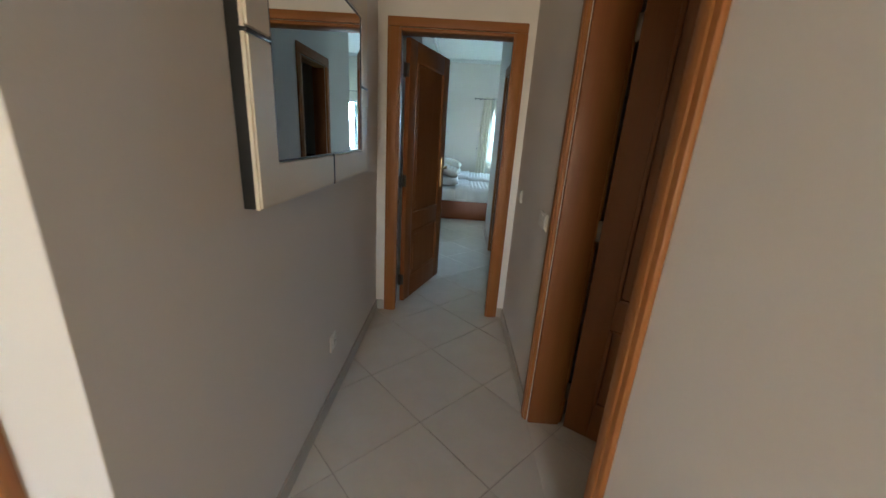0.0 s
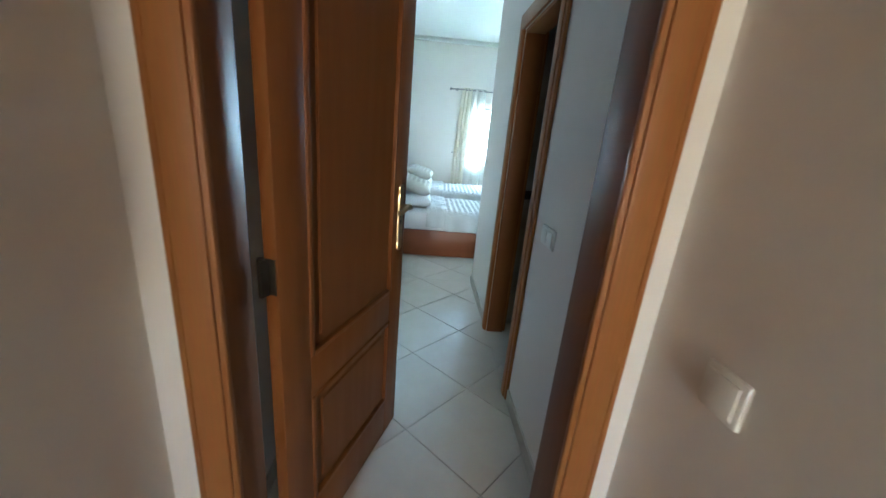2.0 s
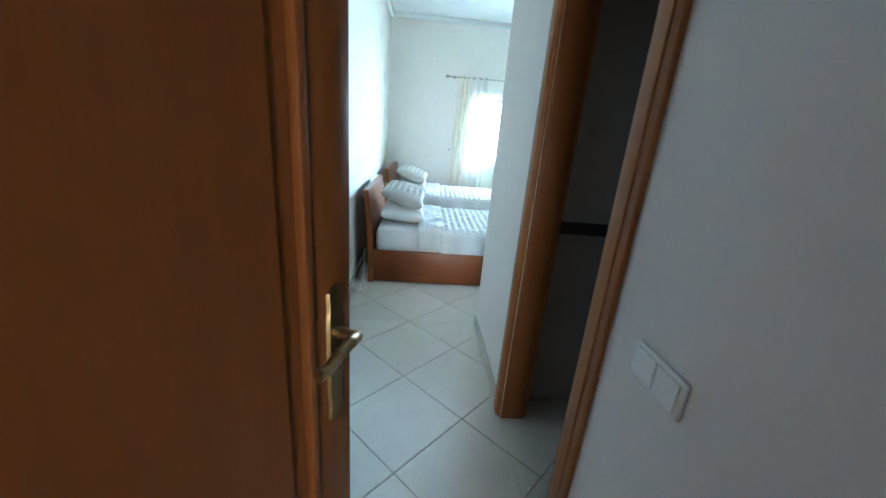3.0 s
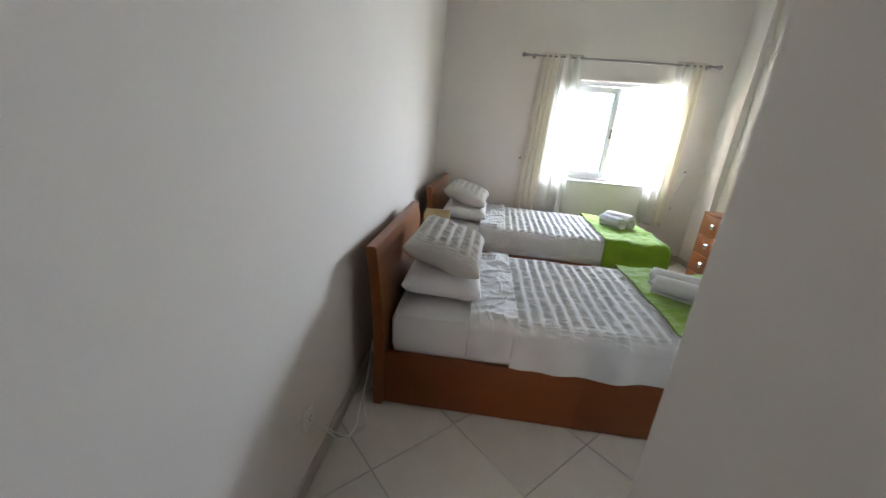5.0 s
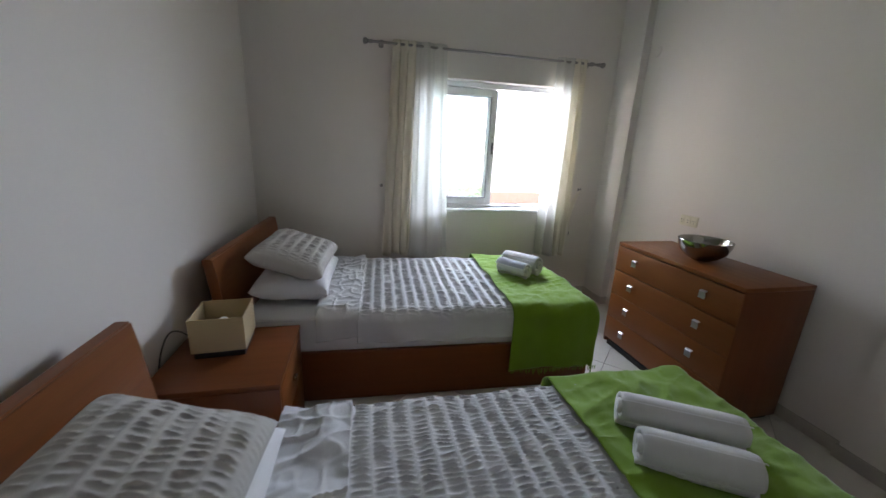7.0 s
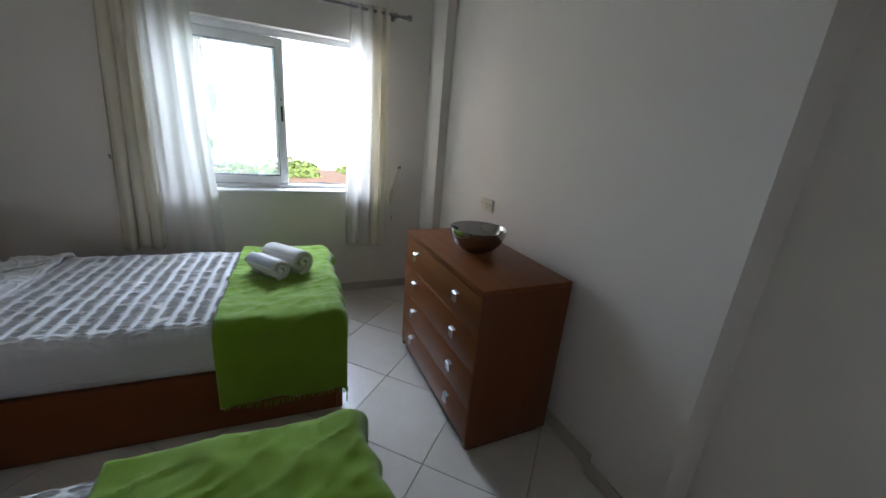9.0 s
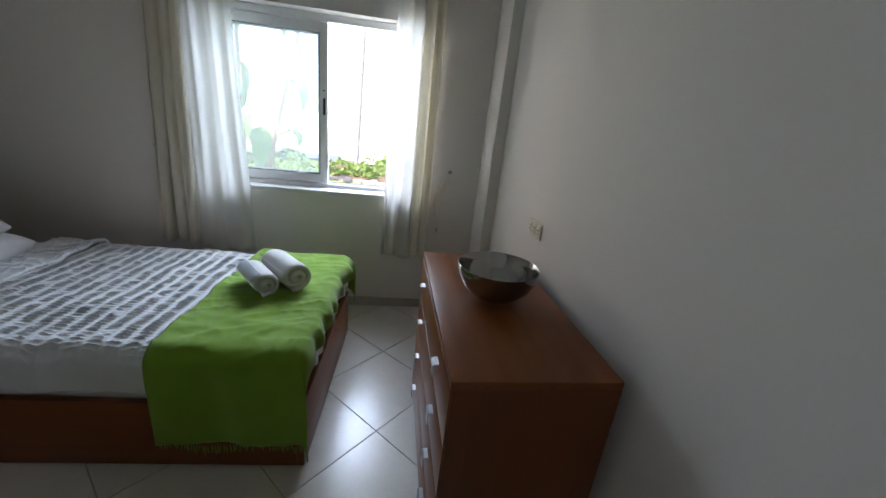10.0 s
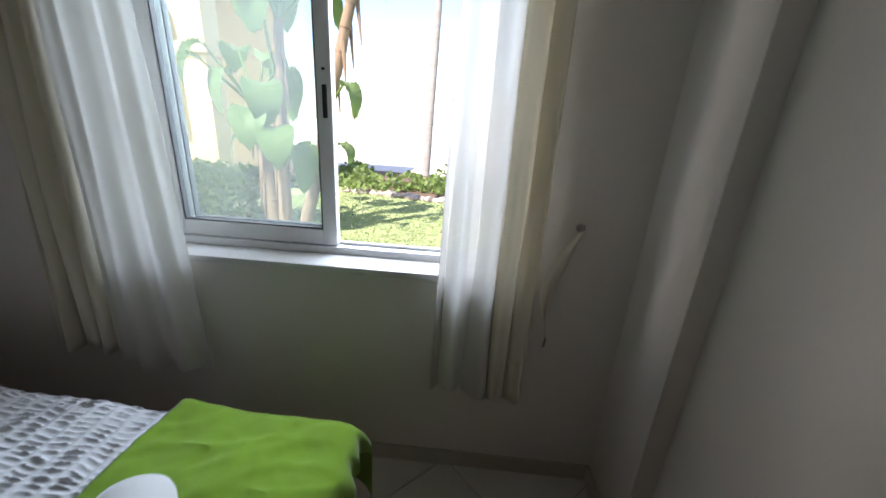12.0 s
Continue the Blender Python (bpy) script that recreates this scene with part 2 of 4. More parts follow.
structure("wall_bedroom_door", boxes(
    (WX, -0.339, 3.03, 3.17, -0.01, TOP), (-0.339, 0.457, 3.03, 3.17, DOOR_H, TOP), (0.457, EX, 3.03, 3.17, -0.01, TOP)), PAINT,
    "painted plaster wall round the bedroom door")
structure("wall_bathroom_north", boxes((0.735, 2.95, 4.95, 5.77, -0.01, TOP)), PAINT, "off-white painted wall between bathroom and bedroom")
structure("wall_east", boxes(
    (2.95, 3.12, -4.95, 7.09, -0.01, TOP), (2.79, 3.12, 7.09, 7.40, -0.01, TOP), (RX, 3.12, 7.40, 9.34, -0.01, TOP),
    (2.755, 3.12, 9.34, NY, -0.01, TOP)), PAINT, "off-white painted bedroom wall with two shallow pillars")
structure("wall_north", boxes(
    (-0.625, 0.93, NY, 9.93, -0.01, TOP), (2.30, 3.12, NY, 9.93, -0.01, TOP), (0.93, 2.30, NY, 9.93, 2.04, TOP), (0.93, 2.30, NY, 9.93, -0.01, 0.895)),
    PAINT, "off-white painted wall with the bedroom window")
structure("wall_bathroom_south", boxes((0.735, 2.95, 3.03, 3.17, -0.01, TOP)), PAINT, "plain wall between bathroom and side room")
# Unseen wall added to close the hall, open where its fill lamp shines in.
structure("wall_south", boxes(
    (-2.55, -1.05, -5.1, -4.95, -0.01, TOP), (0.35, 3.12, -5.1, -4.95, -0.01, TOP), (-1.05, 0.35, -5.1, -4.95, 2.25, TOP), (-1.05, 0.35, -5.1, -4.95, -0.01, 0.75)),
    PAINT, "plain unseen wall closing the hall round the added window")
# Unseen slab added to keep sun and most sky off the hall window.
structure("shade_slab", boxes((-7.0, 4.5, -6.0, -5.1, 2.5, 2.7)), CEIL, "unseen white slab added to shade the hall window", "porch roof")
structure("ceiling", boxes((-2.55, 3.12, -5.1, 9.93, TOP, TOP + 0.15)), CEIL, "flat white painted ceiling", "ceiling")
structure("trim_cornice", boxes((WX, RX, NY - 0.05, NY, TOP - 0.07, TOP), (WX, WX + 0.05, 5.0, NY - 0.05, TOP - 0.07, TOP), (RX - 0.05, RX, 7.40, 9.34, TOP - 0.07, TOP), bevel=0.012),
          CEIL, "white plaster cornice along the ceiling", "cornice")
structure("floor", boxes((-2.55, 3.12, -5.1, 9.93, -0.2, -0.006)), GROUT, "beige tiled floor with grey joints laid diagonally", "floor")

SK = 0.075
SKIRTS = [
    (WX, WX + 0.012, 0.828, 3.03), (WX, WX + 0.012, 4.697, NY), (WX, -0.238, 4.685, 4.697), (-0.25, -0.238, 3.78, 4.685), (WX, WX + 0.012, 3.17, 3.768), (WX, -0.25, 3.768, 3.78), (WX + 0.012, 2.755, NY - 0.012, NY), (2.743, 2.755, 9.34, NY - 0.012), (2.743, RX, 9.328, 9.34),
    (RX - 0.012, RX, 7.412, 9.328), (2.778, 2.79, 7.078, 7.412), (2.79, 2.95, 7.078, 7.09), (2.79, RX, 7.40, 7.412), (2.938, 2.95, 5.782, 7.078), (PX, 2.95, 5.77, 5.782),
    (PX - 0.012, PX, 4.905, 5.782), (PX - 0.012, PX, 3.17, 4.035), (EX - 0.012, EX, 1.983, 3.03), (EX - 0.012, EX, -4.95, 1.10), (WX + 0.012, -0.399, 3.018, 3.03),
    (0.517, EX - 0.012, 3.018, 3.03), (-0.62, WX + 0.012, 0.816, 0.828),
]
structure("baseboard", boxes(*[(a, b, c, d, -0.004, SK) for a, b, c, d in SKIRTS], bevel=0.002), SKIRT, "low beige ceramic skirting along the walls", "skirting")


def door_casing(name, side, lo, hi, face, thick, label, w=0.092, d=0.018, lips=(0.004, 0.004)):
    """Wooden casing and jamb round an opening. side 'y': the wall faces along y; 'x': along x."""
    ob = tagged(new(name), label, "door frame", kind="structure")
    def put(a, b, c0, c1, z0, z1, nm, mat):
        bm = bmesh.new()
        if side == "y":
            box(bm, a, b, c0, c1, z0, z1, 0.006)
        else:
            box(bm, c0, c1, a, b, z0, z1, 0.006)
        return part(nm, bm, mat, ob)
    across = OAKX if side == "y" else OAKY
    for f0, f1, lip in ((face - d, face, lips[0]), (face + thick, face + thick + d, lips[1])):
        for a, b in ((lo - w, lo + lip), (hi - lip, hi + w)):
            put(a, b, f0, f1, 0.0, DOOR_H - 0.002, "casing_post", OAK)
            e0, e1 = (f0 - 0.006, f0 + 0.002) if f0 < face else (f1 - 0.002, f1 + 0.006)
            inner = a < lo
            put((a + w * 0.30) if inner else a + 0.012, (b - 0.012) if inner else b - w * 0.30, e0, e1, 0.0, DOOR_H - 0.002, "casing_fillet", OAK)
        put(lo - w, hi + w, f0, f1, DOOR_H, DOOR_H + w, "casing_head", across)
    t = 0.022
    put(lo, lo + t, face + 0.001, face + thick - 0.001, 0, DOOR_H - t, "jamb", LEAF)
    put(hi - t, hi, face + 0.001, face + thick - 0.001, 0, DOOR_H - t, "jamb", LEAF)
    put(lo, hi, face + 0.001, face + thick - 0.001, DOOR_H - t, DOOR_H, "jamb_head", across)
    return ob


door_casing("door_frame_1", "y", -0.339, 0.457, 3.03, 0.14, "golden-brown wooden frame round the bedroom doorway", w=0.057, lips=(0.034, 0.010))
door_casing("door_frame_2", "x", 1.172, 1.91, EX, 0.16, "golden-brown wooden frame of the hall side door", w=0.07)
door_casing("door_frame_3", "x", 4.13, 4.81, PX, 0.123, "dark golden-brown wooden frame of the bathroom doorway")
side_frame = tagged(new("door_frame_4"), "golden-brown wooden casing in the hall opening", "door frame", kind="structure")
part("casing_post", boxes((-0.715, -0.622, 0.80, 0.828, 0, 2.03), bevel=0.006), OAK, side_frame)


def scalloped(x, y, s, z0, z1, n=28):
    """A brass plate with waisted, rounded ends, standing s * 6 mm off the face at y."""
    bm = bmesh.new()
    half = []
    for k in range(n + 1):
        u = k / n
        e = min(u, 1 - u)
        w = 0.022 * math.sqrt(max(0.0, 1 - (1 - min(1, e / 0.06)) ** 2)) if e < 0.06 else 0.022 - 0.003 * math.sin(math.pi * min(1, (e - 0.06) / 0.16)) if e < 0.22 else 0.022
        half.append((max(0.003, w), z0 + (z1 - z0) * u))
    ring = [(x + w, z) for w, z in half] + [(x - w, z) for w, z in reversed(half)]
    f = bm.faces.new([bm.verts.new((a, y, b)) for a, b in ring])
    top = bmesh.ops.extrude_face_region(bm, geom=[f])
    for v in top["geom"]:
        if isinstance(v, bmesh.types.BMVert):
            v.co.y = y + s * 0.006
            v.co.x = x + (v.co.x - x) * 0.88
    bmesh.ops.recalc_face_normals(bm, faces=bm.faces)
    return bm


def door_leaf(name, m, width, label, flip=1, lever=True):
    """A two-panel wooden leaf, hinge edge at x = 0, front face at y = 0 towards -y."""
    ob = thing(name, m, label, "door")
    ob["kind"] = "structure"
    t, h = 0.038, 2.005
    st, mid = 0.115, 0.60
    for a, b in ((0, st), (width - st, width)):
        part("stile", boxes((a, b, 0, t, 0.008, h), bevel=0.003), LEAF, ob)
    for z0, z1 in ((0.008, 0.20), (mid, mid + 0.14), (h - 0.13, h)):
        part("rail", boxes((st, width - st, 0.0005, t - 0.0005, z0, z1), bevel=0.002), LEAF, ob)
    def arched(z0, z1, rise):
        bm = bmesh.new()
        a, b = st + 0.008, width - st - 0.008
        n = 12
        for y0, y1, ins in ((0.010, t - 0.010, 0.0), (0.004, t - 0.004, 0.045)):
            low = [(a + ins, z0 + ins), (b - ins, z0 + ins)]
            top = [(b - ins - (b - a - 2 * ins) * k / n, z1 - ins + rise * (math.sin(math.pi * k / n) - 1)) for k in range(n + 1)]
            ring = low + top
            f = bm.faces.new([bm.verts.new((x, y0, z)) for x, z in ring])
            r = bmesh.ops.extrude_face_region(bm, geom=[f])
            for v in r["geom"]:
                if isinstance(v, bmesh.types.BMVert):
                    v.co.y = y1
        bmesh.ops.recalc_face_normals(bm, faces=bm.faces)
        bmesh.ops.bevel(bm, geom=[e for e in bm.edges if abs(e.verts[0].co.y - e.verts[1].co.y) < 1e-5], offset=0.003, segments=2, affect="EDGES")
        return bm
    part("panel", arched(0.20, mid, 0.0), LEAF, ob)
    part("panel", arched(mid + 0.14, h - 0.13, 0.0), LEAF, ob)
    for z0, z1 in ((0.20, mid), (mid + 0.14, h - 0.13)):
        for y0, y1 in ((-0.006, 0.012), (t - 0.012, t + 0.006)):
            part("moulding", boxes((st - 0.004, st + 0.014, y0, y1, z0, z1), (width - st - 0.014, width - st + 0.004, y0, y1, z0, z1),
                 (st + 0.014, width - st - 0.014, y0, y1, z0 - 0.004, z0 + 0.014), (st + 0.014, width - st - 0.014, y0, y1, z1 - 0.014, z1 + 0.004), bevel=0.004), LEAF, ob)
    for z in (0.20, 1.02, 1.80):
        bm = boxes((-0.003, 0.002, 0.004, t - 0.004, z - 0.045, z + 0.045), (-0.028, -0.004, 0.022, 0.027, z - 0.045, z + 0.045), bevel=0.001)
        rod_between(bm, (-0.012, t - 0.002, z - 0.048), (-0.012, t - 0.002, z + 0.048), 0.008)
        part("hinge", bm, IRON, ob, "dark metal hinge")
    if lever:
        x = width - 0.055
        for s, y in ((-1, 0.0), (1, t)):
            plate = part("handle_plate", scalloped(x, y, s, 0.905, 1.178), BRASS, ob, "brass handle plate")
            bm = bmesh.new()
            rod_between(bm, (x, y, 1.09), (x, y + s * 0.045, 1.09), 0.011)
            pts = [(x, y + s * 0.045, 1.09), (x - 0.03, y + s * 0.052, 1.098), (x - 0.06, y + s * 0.05, 1.094), (x - 0.09, y + s * 0.046, 1.082), (x - 0.108, y + s * 0.044, 1.084)]
            for p, q in zip(pts, pts[1:]):
                rod_between(bm, p, q, 0.0095)
            for p in pts[:-1]:
                bmesh.ops.create_uvsphere(bm, u_segments=12, v_segments=8, radius=0.0105, matrix=Matrix.Translation(p))
            part("lever", bm, BRASS, plate, "curved brass lever")
            part("keyhole", boxes((x - 0.004, x + 0.004, min(y + s * 0.0055, y + s * 0.0075), max(y + s * 0.0055, y + s * 0.0075), 1.015, 1.035), bevel=0.001), BLACK, plate)
    return ob


door_leaf("door_1", pose(-0.262, 3.173, 0, 0, 0, 70.0), 0.747, "open brown two-panel wooden bedroom door with brass handle")
door_leaf("door_2", pose(0.742, 1.876, 0, 0, 0, -33), 0.64, "brown two-panel wooden side door standing ajar", lever=False)

# bedroom window: white sliding sashes, both slid to one side
window = tagged(new("window_1"), "white sliding bedroom window with one half open", "window", kind="structure")
WX0, WX1, WZ0, WZ1 = 0.93, 2.30, 0.895, 2.04
for nm, r in (("window_frame_side", (WX0, WX0 + 0.045, 9.745, 9.835, WZ0 + 0.045, WZ1 - 0.045)), ("window_frame_side", (WX1 - 0.045, WX1, 9.745, 9.835, WZ0 + 0.045, WZ1 - 0.045)),
              ("window_frame_head", (WX0, WX1, 9.745, 9.835, WZ1 - 0.045, WZ1)), ("window_frame_track", (WX0, WX1, 9.745, 9.835, WZ0 + 0.0, WZ0 + 0.045))):
    part(nm, boxes(r, bevel=0.004), PVC, window)
part("track_rail", boxes((WX0 + 0.045, WX1 - 0.045, 9.787, 9.791, WZ0 + 0.045, WZ0 + 0.055)), STEEL, window)


def sash(x0, x1, y, label):
    s = part("sash", boxes((x0, x0 + 0.055, y - 0.018, y + 0.018, WZ0 + 0.05, WZ1 - 0.05), (x1 - 0.055, x1, y - 0.018, y + 0.018, WZ0 + 0.05, WZ1 - 0.05),
             (x0 + 0.055, x1 - 0.055, y - 0.018, y + 0.018, WZ0 + 0.05, WZ0 + 0.11), (x0 + 0.055, x1 - 0.055, y - 0.018, y + 0.018, WZ1 - 0.11, WZ1 - 0.05), bevel=0.004), PVC, window, label)
    part("gasket", boxes((x0 + 0.055, x0 + 0.061, y - 0.012, y + 0.012, WZ0 + 0.11, WZ1 - 0.11), (x1 - 0.061, x1 - 0.055, y - 0.012, y + 0.012, WZ0 + 0.11, WZ1 - 0.11),
         (x0 + 0.061, x1 - 0.061, y - 0.012, y + 0.012, WZ0 + 0.11, WZ0 + 0.116), (x0 + 0.061, x1 - 0.061, y - 0.012, y + 0.012, WZ1 - 0.116, WZ1 - 0.11)), RUBBER, s)
    g = part("pane", boxes((x0 + 0.06, x1 - 0.06, y - 0.003, y + 0.003, WZ0 + 0.115, WZ1 - 0.115)), GLASS, s)
    g.visible_shadow = False
    return s


front_sash = sash(0.965, 1.645, 9.768, "white sliding sash with dark gasket")
back_sash = sash(0.975, 1.63, 9.812, "white sliding sash slid behind the other")
part("sash_latch", boxes((1.612, 1.628, 9.742, 9.752, 1.42, 1.53), bevel=0.003), BLACK, front_sash, "small dark recessed latch")
part("sash_latch_pin", boxes((1.612, 1.624, 9.745, 9.752, 1.575, 1.583), bevel=0.002), BLACK, front_sash)
part("window_sill", boxes((WX0 - 0.03, WX1 + 0.03, 9.615, 9.744, 0.885, 0.912), bevel=0.005), STONE, window, "pale stone inner sill")
part("outer_sill", boxes((WX0, WX1, 9.836, 9.97, 0.875, 0.897), bevel=0.004), STONE, window)
# Unseen window, made up so light can reach the hall from behind.
added_window = tagged(new("window_added"), "plain white unseen window added to light the hall", "window", kind="structure")
part("window_frame", boxes((-1.05, -1.0, -5.06, -5.0, 0.75, 2.25), (0.30, 0.35, -5.06, -5.0, 0.75, 2.25), (-1.0, 0.30, -5.06, -5.0, 0.75, 0.80), (-1.0, 0.30, -5.06, -5.0, 2.20, 2.25)), PVC, added_window)

# bathroom lining
structure("wall_bathroom_tiles", boxes((0.735, 2.94, 4.938, 4.95, 0, 0.995), (0.735, 2.94, 4.938, 4.95, 1.06, 2.2), (2.938, 2.95, 3.17, 4.938, 0, 2.2)), BATH, "dull grey-beige ceramic bathroom wall tiles", "tiled wall")
structure("trim_bathroom_border", boxes((0.735, 2.938, 4.934, 4.948, 0.997, 1.058)), BORDER, "dark patterned border tile strip", "border tile")

# ---- bedroom ----
def fold(d, r):
    """How far out and down a cloth goes, d past the start of an edge of radius r."""
    if d <= 0:
        return 0.0, 0.0
    a = d / r
    if a < math.pi / 2:
        return r * math.sin(a), r * (1 - math.cos(a))
    return r, r + d - r * math.pi / 2


def pucker(x, y, seed, col=0.066, pitch=0.019):
    """Seersucker: flat ribs between strips of fine irregular gathers with narrow crests."""
    k = math.floor(x / col)
    f = x / col - k
    if f > 0.78:
        return 0.12
    env = max(0.0, math.sin(math.pi * f / 0.78)) ** 0.45
    ph = 6.3 * fuzz(k * 7.31, seed * 3.1) + 2.4 * fuzz(k * 3.7 + f * 0.9, y * 15, seed) + 1.5 * (f - 0.4) * fuzz(k * 5.1, y * 23, seed + 2)
    crest = (1 - abs(math.sin(math.pi * y / pitch + ph))) ** 1.25
    amp = 0.75 + 0.9 * fuzz(k * 4.1 + f, y * 26, seed + 5)
    return env * (amp * crest - 0.35 + 0.28 * fuzz(k * 2.3 + f * 1.6, y * 90, seed + 8))


def drape(name, x0, x1, near, far, width, length, top, mat, parent, r=0.065, seed=0, nu=60, nv=90, foot=False, pucker_amp=0.0, crease=0.0, wrinkle=0.006, label="", hem=0.006, thick=0.006, out=0.0):
    """A cloth over the bed, hanging near and far at the sides and, if foot, over the bed's end."""
    span = near + width + far
    def fn(u, v):
        x, s = x0 + u * (x1 - x0), v * span - near
        oy, dn = fold(r - s, r) if s < width / 2 else fold(s - (width - r), r)
        y = (r - oy - out) if s < r else (width - r + oy + out) if s > width - r else s
        xx, dx = x, 0.0
        if foot and x > length - r:
            ox, dx = fold(x - (length - r), r)
            xx = length - r + ox + 0.02 * fuzz(y * 6, seed) + 0.012 * math.sin(y * 38 + 4 * fuzz(y * 5, seed)) * min(1.0, dx / 0.06)
        hang = min(1.0, dn / 0.15)
        flat = 1 - hang
        z = top - dn - dx
        z += wrinkle * fuzz(x * 5, s * 5, seed) + 0.4 * wrinkle * fuzz(x * 15 + 3, s * 13, seed + 2)
        y += (-1 if s < width / 2 else 1) * hang * (0.012 * math.sin(x * 17 + 3 * fuzz(x * 2, seed)) + 0.008 * fuzz(x * 9, z * 6, seed))
        if crease:
            q = fuzz(x * 3.5 + 2.2 * y, y * 13 - x * 3, seed + 7)
            z += crease * max(0.0, 1 - 4.5 * abs(q)) + 0.5 * crease * max(0.0, 1 - 5 * abs(fuzz(x * 9 - y * 6, y * 9 + x * 8, seed + 11)))
        if pucker_amp and flat > 0:
            z += pucker_amp * pucker(x + 0.006 * fuzz(x * 3, y * 4, seed), y, seed) * min(1, flat * 1.6)
        if v in (0.0, 1.0):
            z += hem * math.sin(x * 40 + seed)
        return (xx, y, max(0.02, z))
    ob = part(name, sheet(fn, nu, nv), mat, parent, label)
    return solid(ob, thick)


def cushion(name, w, d, h, m, mat, label, stripes=False, seed=0, nu=44, nv=44):
    """A stuffed pillow of size w by d with gathered or plain cloth."""
    bm = bmesh.new()
    def surf(side):
        def fn(u, v):
            a, b = 2 * u - 1, 2 * v - 1
            edge = (1 - a ** 4) * (1 - b ** 4)
            sag = 1 - 0.10 * (1 - a * a) * abs(b) ** 3
            x = a * w / 2 * (1 - 0.06 * (1 - b * b) * abs(a) ** 6)
            y = b * d / 2 * (1 - 0.07 * (1 - a * a) * abs(b) ** 6)
            z = side * h / 2 * max(0.0, edge) ** 0.42 * sag
            z += 0.010 * fuzz(x * 7 + seed, y * 7, side) * edge ** 0.3
            if stripes:
                z += side * 0.0095 * pucker(x + w, y, seed, col=0.060, pitch=0.021) * edge ** 0.4
            else:
                z += 0.006 * fuzz(x * 18, y * 16, seed + side) * edge ** 0.3
            return (x, y, z)
        return fn
    for side in (1, -1):
        n = len(bm.verts)
        f = surf(side)
        vs = [[bm.verts.new(f(i / nu, j / nv)) for j in range(nv + 1)] for i in range(nu + 1)]
        for i in range(nu):
            for j in range(nv):
                q = (vs[i][j], vs[i + 1][j], vs[i + 1][j + 1], vs[i][j + 1])
                bm.faces.new(q if side > 0 else q[::-1])
    bmesh.ops.remove_doubles(bm, verts=bm.verts, dist=0.0012)
    ob = part(name, bm, mat)
    ob.matrix_basis = m
    return ob


BED_L, BED_W = 2.09, 1.02


def bed(m, label, bw=BED_W):
    ob = thing("single_bed", m, label, "bed", "twin beds")
    part("side_panel", boxes((0.0, BED_L - 0.03, 0, 0.03, 0.012, 0.32), bevel=0.003), CHERRY_X, ob)
    part("side_panel", boxes((0.0, BED_L - 0.03, bw - 0.03, bw, 0.012, 0.32), bevel=0.003), CHERRY_X, ob)
    part("foot_panel", boxes((BED_L - 0.03, BED_L, 0, bw, 0.012, 0.32), bevel=0.003), CHERRY_Y, ob)
    part("slat_base", boxes((0.0, BED_L - 0.032, 0.032, bw - 0.032, 0.20, 0.24)), CHERRY_X, ob)
    for x in (0.08, BED_L - 0.12):
        for y in (0.08, bw - 0.12):
            part("leg", boxes((x, x + 0.05, y, y + 0.05, 0.0, 0.20)), BLACK, ob)
    prof = [(0.0, 0.0), (0.0, 0.25), (-0.006, 0.42), (-0.018, 0.60), (-0.040, 0.80), (-0.052, 0.878)]
    bm = bmesh.new()
    rings = []
    for y in (-0.012, bw + 0.07):
        rings.append([bm.verts.new((x, y, z)) for x, z in prof] + [bm.verts.new((x - 0.050, y, z)) for x, z in reversed(prof)])
    n = len(rings[0])
    for k in range(n):
        j = (k + 1) % n
        bm.faces.new((rings[0][k], rings[0][j], rings[1][j], rings[1][k]))
    bm.faces.new(rings[0][::-1])
    bm.faces.new(rings[1])
    bmesh.ops.recalc_face_normals(bm, faces=bm.faces)
    bmesh.ops.bevel(bm, geom=[e for e in bm.edges if e.calc_length() > 1.0 and abs(e.calc_face_angle(0)) > 0.8], offset=0.006, segments=2, affect="EDGES")
    part("headboard", bm, CHERRY_Y, ob, "curved dark cherry headboard")
    return ob


def mattress(m, label, bw=BED_W):
    bm = boxes((0.012, BED_L - 0.045, 0.038, bw - 0.038, 0.241, 0.53), bevel=0.07)
    bmesh.ops.subdivide_edges(bm, edges=[e for e in bm.edges if e.calc_length() > 0.3], cuts=12, use_grid_fill=True)
    for v in bm.verts:
        v.co += Vector((fuzz(v.co.x * 6, v.co.z * 9) * 0.006, fuzz(v.co.x * 7, v.co.z * 8, 3) * 0.008, fuzz(v.co.x * 5, v.co.y * 6) * 0.006))
        v.co.z = max(v.co.z, 0.241)
    ob = thing("mattress", m, label, "mattress", "mattresses")
    part("fitted_sheet", bm, LINEN, ob)
    for z in (0.262, 0.508):
        cu = boxes((0.06, BED_L - 0.10, 0.033, 0.039, z - 0.003, z + 0.003), bevel=0.002)
        part("sheet_seam", cu, LINEN, ob)
    drape("sheet_ruffle", 1.80, BED_L + 0.13, 0.10, 0.10, bw - 0.01, BED_L - 0.008, 0.545, LINEN, ob, r=0.06, seed=14, nu=50, nv=150, foot=True, wrinkle=0.02, thick=0.004, hem=0.012, label="loose ruffled white sheet end")
    return ob


